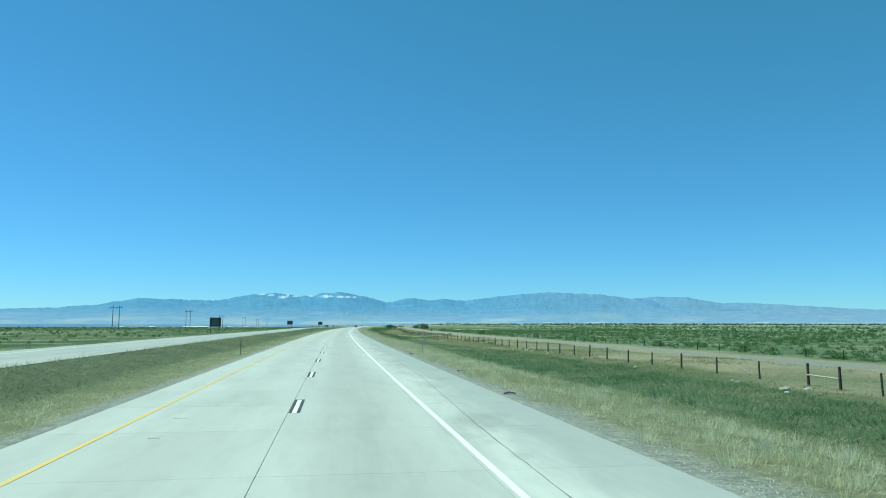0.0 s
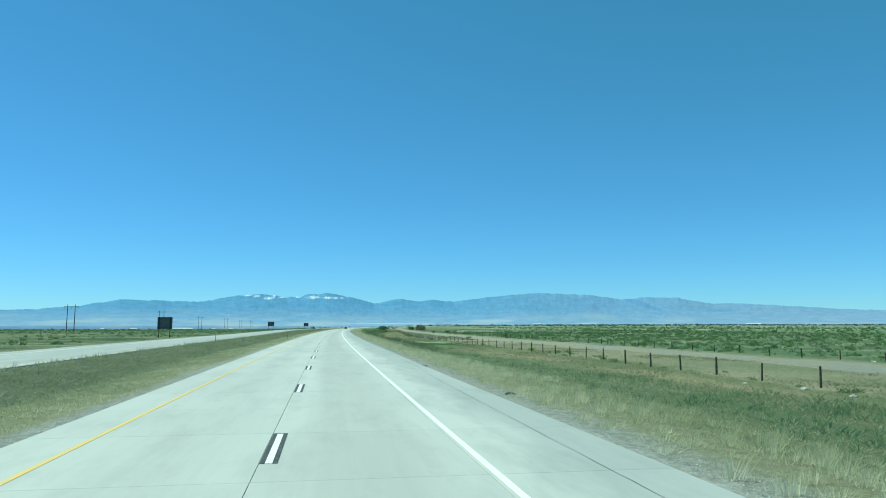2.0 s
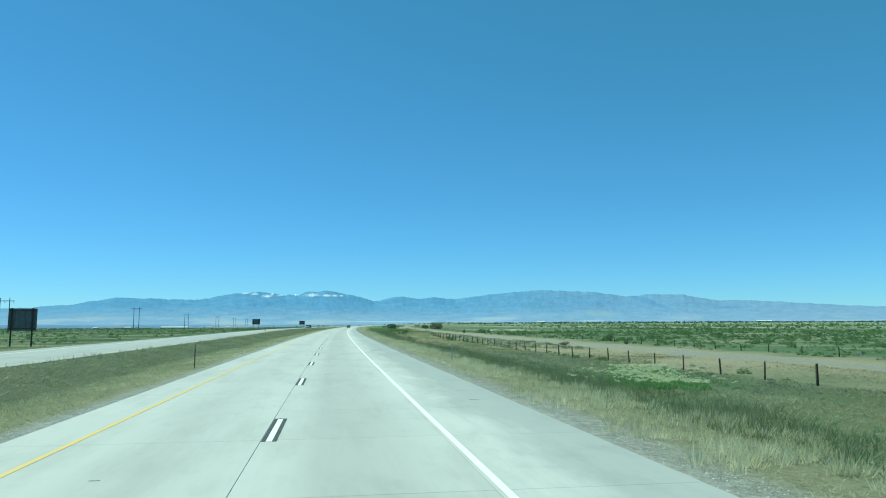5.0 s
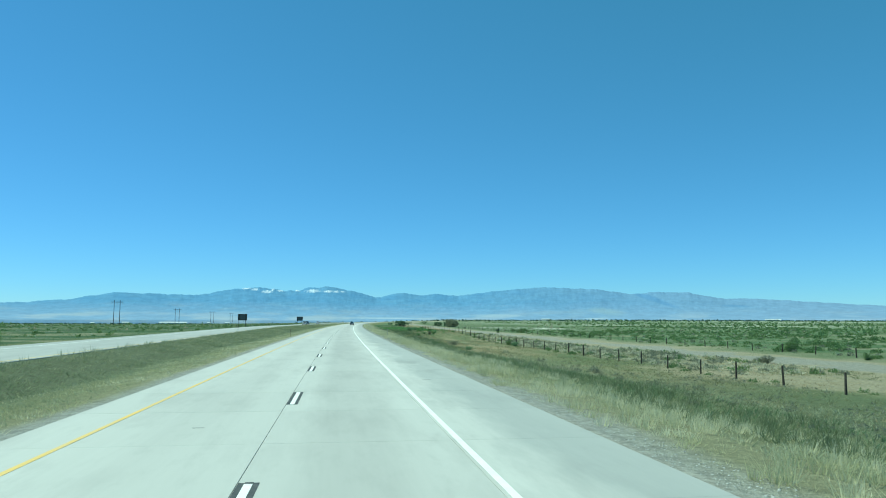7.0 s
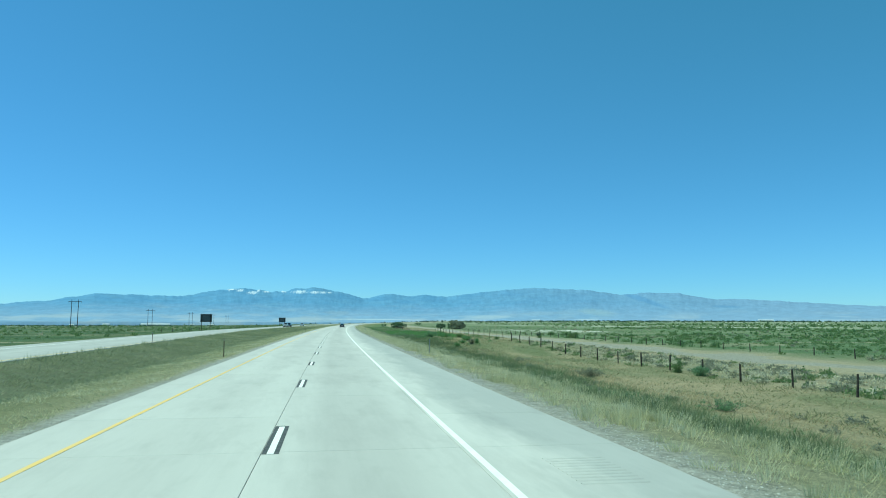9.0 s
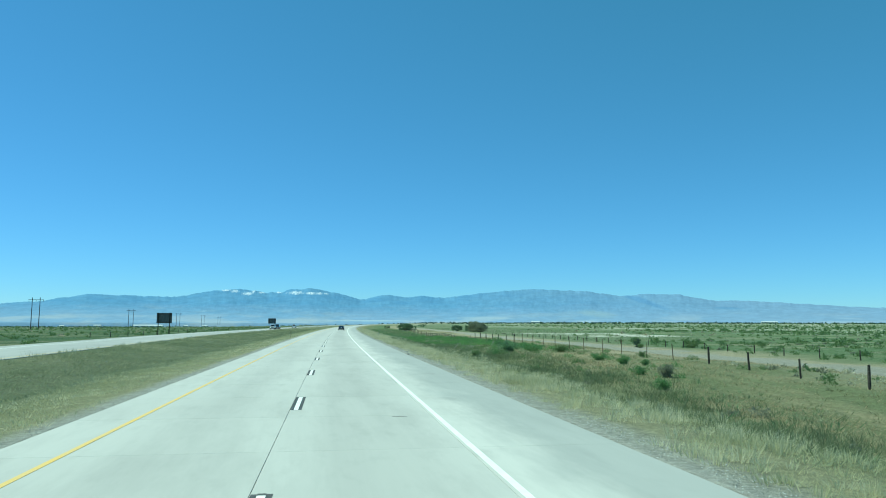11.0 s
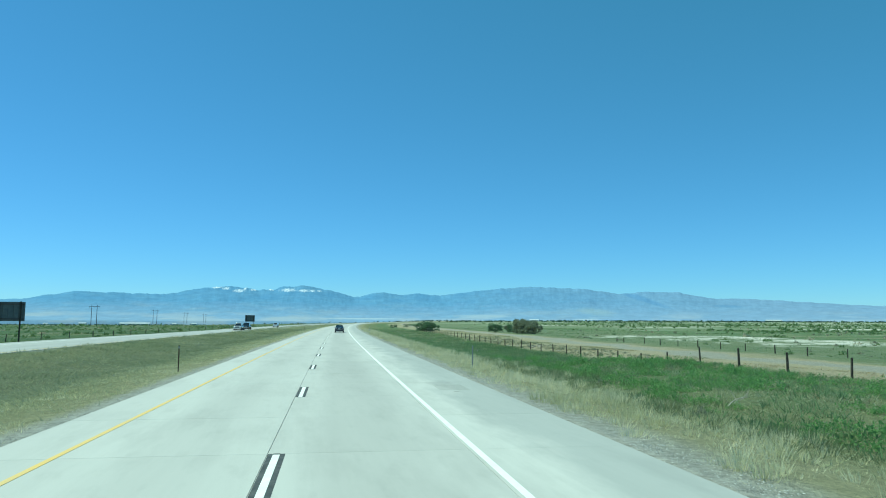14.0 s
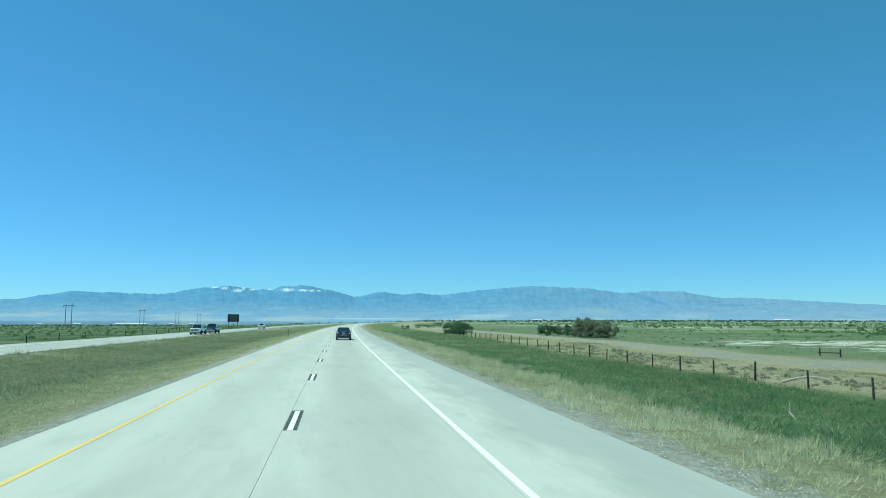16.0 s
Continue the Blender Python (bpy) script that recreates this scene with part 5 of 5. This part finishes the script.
def pebbles(n, s0, s1, d0, d1, r0, r1, label):
    s, d = rnd.uniform(s0, s1, n), d0 + (d1 - d0) * rnd.beta(1.6, 1.6, n)
    c = at_many(s, d, lie(s, d))
    r = rnd.uniform(r0, r1, n)
    base = np.array([(1, 0, 0), (-0.5, 0.87, 0), (-0.5, -0.87, 0), (0.1, 0, 0.55)])
    v = c[:, None, :] + base[None] * r[:, None, None] * rnd.uniform(0.6, 1.3, (n, 4, 1))
    me = bpy.data.meshes.new("gravel")
    i = np.arange(n)[:, None, None] * 4
    f = (i + np.array([(0, 1, 3), (1, 2, 3), (2, 0, 3)])[None]).reshape(-1, 3)
    me.from_pydata(v.reshape(-1, 3).tolist(), [], f.tolist())
    me.materials.append(M_GRAVEL)
    return tagged(new("gravel", me), label, "gravel", kind="stuff")


pebbles(32000, -18, 460, 6.26, 7.5, 0.010, 0.030, "loose grey gravel along the shoulder")
pebbles(12000, -10, 470, -5.75, -4.88, 0.008, 0.026, "loose grey gravel along the median shoulder")


def tyre_shred(s, d, length, seed):
    q = random.Random(seed)
    n, v, f = 9, [], []
    for i in range(n + 1):
        t = i / n - 0.5
        w = 0.06 * q.uniform(0.5, 1.2)
        c = Vector((length * t, 0.25 * length * math.cos(t * 2.4), 0.012 + 0.035 * math.sin((t + 0.5) * math.pi) * q.uniform(0.3, 1)))
        v += [c + Vector((0, -w, 0)), c + Vector((0, w, 0.02)), c + Vector((0, w, 0.04)), c + Vector((0, -w, 0.02))]
        if i:
            a, b = 4 * i - 4, 4 * i
            f += [(a + j, a + (j + 1) % 4, b + (j + 1) % 4, b + j) for j in range(4)]
    f += [(3, 2, 1, 0), (4 * n, 4 * n + 1, 4 * n + 2, 4 * n + 3)]
    ob = new("tyre_shred", mesh_of("tyre_shred", v, f, M_RUBBER))
    z = 0.0 if d < EDGE_R else float(lie(s, d))
    ob.matrix_basis = place(s, d, z, q.uniform(-40, 40))
    return tagged(ob, "curled strip of black tyre rubber on the gravel", "tyre rubber", "road litter")


for i, (s, d, length) in enumerate(((4.4, 6.7, 0.4), (15.9, 7.2, 0.55), (35.8, 6.85, 0.45), (59.6, 6.9, 0.35), (337.0, 6.4, 0.15))):
    tyre_shred(s, d, length, i + 30)


def asphalt_patch(s, d, length, w):
    """A dark wedge of asphalt that mends the edge of the shoulder."""
    v, f, n = [], [], 8
    for i in range(n + 1):
        t = i / n
        a = w * math.sin(math.pi * (0.08 + 0.84 * t)) * (1.1 - 0.5 * t)
        z = float(lie(s + length * t, d + 0.2))
        v += [at(s + length * t, d + 0.01, z - 0.08), at(s + length * t, d + 0.01, z + 0.03), at(s + length * t, d + a, z + 0.025), at(s + length * t, d + a + 0.05, z - 0.05)]
        if i:
            p, q = 4 * i - 4, 4 * i
            f += [(p + j, p + (j + 1) % 4, q + (j + 1) % 4, q + j) for j in range(4)]
    f += [(3, 2, 1, 0), (4 * n, 4 * n + 1, 4 * n + 2, 4 * n + 3)]
    return tagged(new("asphalt_patch", mesh_of("asphalt_patch", v, f, M_ASPHALT)), "dark asphalt patch at the edge of the shoulder", "patch")


asphalt_patch(75.5, EDGE_R, 1.6, 0.32)


def litter(s, d, size, seed):
    """A crumpled scrap of sheet lying in the grass."""
    q = random.Random(seed)
    bm = bmesh.new()
    bmesh.ops.create_grid(bm, x_segments=5, y_segments=4, size=size)
    for v in bm.verts:
        v.co = Vector((v.co.x, v.co.y * 0.5, 0.07 + 0.4 * size * noise.noise(v.co / size * 1.7 + Vector((seed, 0, 0)))))
    bmesh.ops.solidify(bm, geom=bm.faces[:], thickness=0.004)
    ob = part("litter", bm, M_REFLECT)
    ob.matrix_basis = place(s, d, float(lie(s, d)), q.uniform(0, 360))
    return tagged(ob, "crumpled white scrap lying in the grass", "litter", "road litter")


for i, (s, d, size) in enumerate(((214.3, 8.7, 0.08), (214.4, 9.2, 0.05), (98.0, 53.4, 0.22))):
    litter(s, d, size, i + 5)


# ---- vehicles ----
def paint(name, c, rough=0.25):
    k = Nodes(name, rough, 0.3)
    k.p.inputs["Coat Weight"].default_value, k.p.inputs["Coat Roughness"].default_value = 0.8, 0.06
    col = k.tone(c if hasattr(c, "is_output") else k.mix(k.noise(1.2), c, tuple(0.85 * q for q in c)), k.noise(30.0), 0.94, 1.06)
    return k.done(col)


M_NAVY = paint("dark_blue_car_paint", (0.014, 0.026, 0.048))
M_CARWHITE = paint("white_car_paint", (0.78, 0.79, 0.80))
M_CARDARK = paint("dark_green_car_paint", (0.03, 0.045, 0.045))
M_GLASS = simple("dark_car_glass", (0.012, 0.018, 0.022), (0.016, 0.022, 0.028), 1.0, 0.06, 0.0, 0.0, coat=1.0)
M_TAIL = simple("red_tail_lamp", (0.35, 0.02, 0.02), (0.25, 0.015, 0.015), 20.0, 0.15, coat=1.0)
M_LAMP = simple("clear_lamp_glass", (0.7, 0.7, 0.7), (0.55, 0.56, 0.57), 20.0, 0.1, 0.4, coat=1.0)
M_CHROME = simple("chrome", (0.8, 0.8, 0.8), (0.7, 0.7, 0.7), 20.0, 0.12, 1.0)
M_ALLOY = simple("grey_alloy", (0.45, 0.46, 0.47), (0.35, 0.36, 0.37), 10.0, 0.35, 0.8)
M_TRIM = simple("black_plastic", (0.02, 0.02, 0.02), (0.035, 0.035, 0.035), 15.0, 0.6)


def shell(stations):
    """A smooth hull from cross-sections (y, half width, bottom, top)."""
    bm = bmesh.new()
    rings = []
    for y, w, z0, z1 in stations:
        h = z1 - z0
        half = [(0.0, z0), (0.80 * w, z0), (0.96 * w, z0 + 0.18 * h), (w, z0 + 0.5 * h), (0.975 * w, z0 + 0.82 * h), (0.90 * w, z0 + 0.96 * h), (0.6 * w, z1), (0.0, z1 + 0.012)]
        pts = half + [(-x, z) for x, z in half[-2:0:-1]]
        rings.append([bm.verts.new((x, y, z)) for x, z in pts])
    n = len(rings[0])
    for a, b in zip(rings, rings[1:]):
        for j in range(n):
            bm.faces.new((a[j], a[(j + 1) % n], b[(j + 1) % n], b[j]))
    bm.faces.new(rings[0][::-1])
    bm.faces.new(rings[-1])
    bmesh.ops.recalc_face_normals(bm, faces=bm.faces)
    for f in bm.faces:
        f.smooth = len(f.verts) == 4
    return bm


def pane(corners, inset, lift):
    """A flat pane of four corners, drawn in from them and lifted off their face."""
    p = [Vector(c) for c in corners]
    mid = sum(p, Vector()) / 4
    n = (p[1] - p[0]).cross(p[3] - p[0]).normalized()
    q = [mid + (c - mid) * inset for c in p]
    bm = bmesh.new()
    lo, hi = [bm.verts.new(c - n * 0.01) for c in q], [bm.verts.new(c + n * lift) for c in q]
    bm.faces.new(hi)
    bm.faces.new(lo[::-1])
    for j in range(4):
        bm.faces.new((lo[j], lo[(j + 1) % 4], hi[(j + 1) % 4], hi[j]))
    return bm


def wheel(t, x, y, r, width):
    side = 1 if x > 0 else -1
    hub = new("wheel")
    hub.parent = t
    hub.matrix_basis = Matrix.Translation((x, y, r))
    w = width / 2
    part("tyre", turned([(r * 0.66, -w), (r * 0.95, -w), (r, -w * 0.7), (r, w * 0.7), (r * 0.95, w), (r * 0.66, w)], 24), M_RUBBER, hub)
    part("rim", turned([(r * 0.66, 0.0), (r * 0.64, side * w * 0.9), (r * 0.5, side * w * 0.6), (r * 0.18, side * w * 0.7), (r * 0.12, side * w * 0.95), (0.01, side * w)], 20), M_ALLOY, hub)
    for i in range(5):
        bm = box(0.02, r * 0.10, r * 0.52, side * w * 0.92, 0, r * 0.1, 0.004)
        bm.transform(pose(0, 0, 0, 72 * i, 0, 0))
        part("spoke", bm, M_ALLOY, hub)
    return hub


def vehicle(name, m, label, category, material, L, W, belt, roof, cab, hull, r, axles, tail_z, bed=None):
    """cab: y of the rear and front feet of the glasshouse and of its roof; hull: cross-sections along the car."""
    t = thing(name, m, label, category)
    part("body", shell([(y, w * W / 2, z0, z1) for y, w, z0, z1 in hull]), material, t)
    b0, b1, r0, r1 = cab
    wb, wr, zb = W * 0.455, W * 0.355, belt - 0.03
    foot = [Vector(q) for q in ((-wb, b0, zb), (wb, b0, zb), (wb, b1, zb), (-wb, b1, zb))]
    top = [Vector(q) for q in ((-wr, r0, roof - 0.04), (wr, r0, roof - 0.04), (wr, r1, roof - 0.04), (-wr, r1, roof - 0.04))]
    bm = bmesh.new()
    lo, hi = [bm.verts.new(p) for p in foot], [bm.verts.new(p) for p in top]
    bm.faces.new(hi)
    bm.faces.new(lo[::-1])
    for j in range(4):
        bm.faces.new((lo[j], lo[(j + 1) % 4], hi[(j + 1) % 4], hi[j]))
    bmesh.ops.bevel(bm, geom=[e for e in bm.edges if e.verts[0] not in lo or e.verts[1] not in lo], offset=0.05, segments=2, affect="EDGES")
    part("cabin", bm, material, t)
    part("roof", box(wr * 1.9, (r1 - r0) * 0.98, 0.05, 0, (r0 + r1) / 2, roof - 0.045, 0.02, 0.93), material, t)
    lifted = 0.008
    part("rear_window", pane((foot[0], foot[1], top[1], top[0]), 0.84, lifted), M_GLASS, t)
    part("windscreen", pane((foot[2], foot[3], top[3], top[2]), 0.86 if bed is None else 0.92, lifted), M_GLASS, t)
    for s in (1, -1):
        f0, f1 = (foot[1], foot[2]) if s > 0 else (foot[3], foot[0])
        t0, t1 = (top[1], top[2]) if s > 0 else (top[3], top[0])
        fm, tm = f0.lerp(f1, 0.5), t0.lerp(t1, 0.5)
        part("side_window", pane((f0, fm, tm, t0), 0.80, lifted), M_GLASS, t)
        part("side_window", pane((fm, f1, t1, tm), 0.80, lifted), M_GLASS, t)
        yb = max(y for y, *_ in hull)
        ya = min(y for y, *_ in hull)
        bm = box(0.05, 0.22, 0.15, 0, 0, 0, 0.02)
        bm.transform(Matrix.Translation((s * (W * 0.5 + 0.07), b1 - 0.32, belt + 0.02)))
        part("mirror", bm, material, t)
        part("mirror_arm", rod((s * W * 0.44, b1 - 0.30, belt + 0.02), (s * (W * 0.5 + 0.06), b1 - 0.32, belt + 0.05), 0.02, 0.02, 6), M_TRIM, t)
        lamp = part("tail_light", box(0.26, 0.14, 0.20, s * W * 0.39, ya + 0.09, tail_z, 0.05), M_TAIL, t, "red tail light")
        part("lamp_glass", turned([(0.07, 0), (0.06, 0.03), (0.02, 0.04)], 14), M_LAMP, lamp).matrix_basis = pose(s * W * 0.38, ya + 0.03, tail_z + 0.1, 0, 0, -90)
        part("headlight", box(0.34, 0.2, 0.17, s * W * 0.36, yb - 0.12, tail_z - 0.06, 0.05), M_LAMP, t, "clear headlight")
        for y in axles:
            part("wheel_arch", turned([(r * 1.12, -0.06), (r * 1.12, 0.06)], 24), M_TRIM, t).matrix_basis = Matrix.Translation((s * (W * 0.5 - 0.055), y, r))
            wheel(t, s * (W * 0.5 - 0.10), y, r, 0.22)
        for y in (b0 + (b1 - b0) * 0.36, b0 + (b1 - b0) * 0.78):
            part("door_handle", box(0.03, 0.16, 0.03, s * W * 0.492, y - 0.1, belt - 0.14, 0.008), material, t)
    part("plate", box(0.31, 0.02, 0.16, 0, ya - 0.005, tail_z - 0.02, 0.004), M_REFLECT, t, "number plate with dark bars")
    for i in range(5):
        part("bar", box(0.03, 0.006, 0.08, -0.10 + 0.05 * i, ya - 0.018, tail_z + 0.02), M_TRIM, t)
    part("rear_trim", box(0.8, 0.03, 0.025, 0, ya - 0.005, tail_z - 0.16, 0.006), M_CHROME, t, "chrome strip")
    part("boot_trim", box(0.55, 0.03, 0.03, 0, ya + 0.01, tail_z + 0.22, 0.008), M_CHROME, t, "chrome strip")
    part("rear_bumper", box(W * 0.92, 0.16, 0.2, 0, ya + 0.05, 0.30, 0.05), material if bed is None else M_CHROME, t)
    part("front_bumper", box(W * 0.92, 0.18, 0.22, 0, yb - 0.06 + (0.04 if bed else 0), 0.30 if bed is None else 0.44, 0.05), material if bed is None else M_CHROME, t)
    if bed is None:
        part("grille", box(W * 0.42, 0.05, 0.16, 0, yb - 0.01, tail_z - 0.08, 0.015), M_TRIM, t)
    else:
        grille = part("grille", box(W * 0.58, 0.08, 0.36, 0, yb + 0.01, 0.66, 0.03), M_TRIM, t, "wide dark grille")
        for i in range(3):
            part("grille_bar", box(W * 0.55, 0.02, 0.035, 0, yb + 0.06, 0.72 + 0.1 * i, 0.006), M_CHROME, grille)
        part("valance", box(W * 0.80, 0.16, 0.16, 0, yb - 0.08, 0.30, 0.03), M_TRIM, t)
        for x in (-0.44, 0.44):
            part("tow_mirror", box(0.16, 0.12, 0.28, x * W * 1.32, b1 - 0.42, belt + 0.02, 0.03), M_TRIM, t)
    part("underbody", box(W * 0.82, L * 0.92, 0.16, 0, 0, 0.20, 0.03), M_TRIM, t)
    for s in (-0.5, 0.5):
        part("exhaust", rod((s, ya + 0.3, 0.27), (s, ya - 0.03, 0.27), 0.04, 0.04, 10), M_CHROME, t)
    if bed:
        y0, y1 = bed
        part("bed_liner", box(W * 0.80, y1 - y0, 0.03, 0, (y0 + y1) / 2, belt + 0.012, 0.005), M_TRIM, t)
        for s in (-1, 1):
            part("bed_rail", box(0.07, y1 - y0, 0.07, s * W * 0.43, (y0 + y1) / 2, belt + 0.0, 0.015), material, t)
    return t


SEDAN = ((-2.40, 0.86, 0.36, 0.84), (-2.36, 0.93, 0.28, 0.95), (-2.2, 0.98, 0.24, 1.00), (-1.6, 1.0, 0.22, 0.99), (-0.6, 1.0, 0.2, 0.93), (0.6, 1.0, 0.2, 0.92), (1.2, 0.99, 0.21, 0.90), (1.9, 0.95, 0.24, 0.80), (2.25, 0.88, 0.27, 0.70), (2.42, 0.76, 0.34, 0.60))
PICKUP = ((-2.85, 0.95, 0.62, 1.10), (-2.8, 0.98, 0.56, 1.14), (-1.0, 1.0, 0.54, 1.15), (0.6, 1.0, 0.54, 1.16), (1.3, 1.0, 0.54, 1.17), (2.0, 0.98, 0.55, 1.15), (2.7, 0.96, 0.56, 1.10), (2.85, 0.92, 0.60, 1.02))
WAGON = ((-2.35, 0.94, 0.42, 1.02), (-2.3, 0.98, 0.36, 1.06), (-1.0, 1.0, 0.32, 1.05), (1.0, 1.0, 0.32, 1.02), (1.8, 0.97, 0.34, 0.95), (2.25, 0.92, 0.38, 0.84), (2.35, 0.85, 0.44, 0.74))
vehicle("sedan", place(510.0, 1.5, 0.0), "dark blue four-door sedan on the concrete road", "car", M_NAVY, 4.82, 1.80, 0.95, 1.47, (-1.85, 1.05, -0.95, 0.25), SEDAN, 0.33, (-1.42, 1.38), 0.72)
s = 556.0
e, z = (float(q) for q in far_edge(s))
vehicle("pickup_truck", place(s, e + 7.4, z, 180), "white pickup truck on the opposite carriageway", "pickup", M_CARWHITE, 5.7, 1.98, 1.11, 1.88, (-0.75, 1.35, -0.55, 0.75), PICKUP, 0.39, (-1.8, 1.85), 0.88, (-2.72, -0.82))
vehicle("pickup_truck", place(s + 12, e + 7.7, z, 180), "dark pickup truck with chrome bumpers behind a white one", "pickup", M_CARDARK, 5.7, 1.98, 1.11, 1.9, (-0.75, 1.35, -0.55, 0.75), PICKUP, 0.39, (-1.8, 1.85), 0.88, (-2.72, -0.82))
e, z = (float(q) for q in far_edge(655))
vehicle("estate_car", place(655, e + 7.4, z, 180), "white estate car far along the opposite carriageway", "car", M_CARWHITE, 4.7, 1.88, 1.04, 1.72, (-2.15, 1.1, -1.9, 0.45), WAGON, 0.36, (-1.4, 1.4), 0.85)


# ---- the slabs of the road that the camera passes, one by one ----
def slab_mesh(d0, d1, material):
    """A slab with worn, rounded top edges."""
    w, l = (d1 - d0) / 2, SLAB / 2 - 0.0045
    ch = 0.006
    v = [(-w, -l, -0.2), (w, -l, -0.2), (w, l, -0.2), (-w, l, -0.2), (-w, -l, -ch), (w, -l, -ch), (w, l, -ch), (-w, l, -ch),
         (-w + ch, -l + ch, 0), (w - ch, -l + ch, 0), (w - ch, l - ch, 0), (-w + ch, l - ch, 0)]
    f = [(3, 2, 1, 0), (8, 9, 10, 11)]
    for a in (0, 4):
        f += [(a + j, a + (j + 1) % 4, a + 4 + (j + 1) % 4, a + 4 + j) for j in range(4)]
    return mesh_of("concrete_slab", v, f, material)


q = random.Random(77)
n_slabs = 98
for d0, d1, material in STRIPS:
    me = slab_mesh(d0, d1, material)
    for i in range(n_slabs + 1):
        ob = new("concrete_slab", me)
        ob.parent = road
        ob.matrix_basis = place(-25.72 + SLAB * (i + 0.5), (d0 + d1) / 2, q.uniform(-0.002, 0.0))
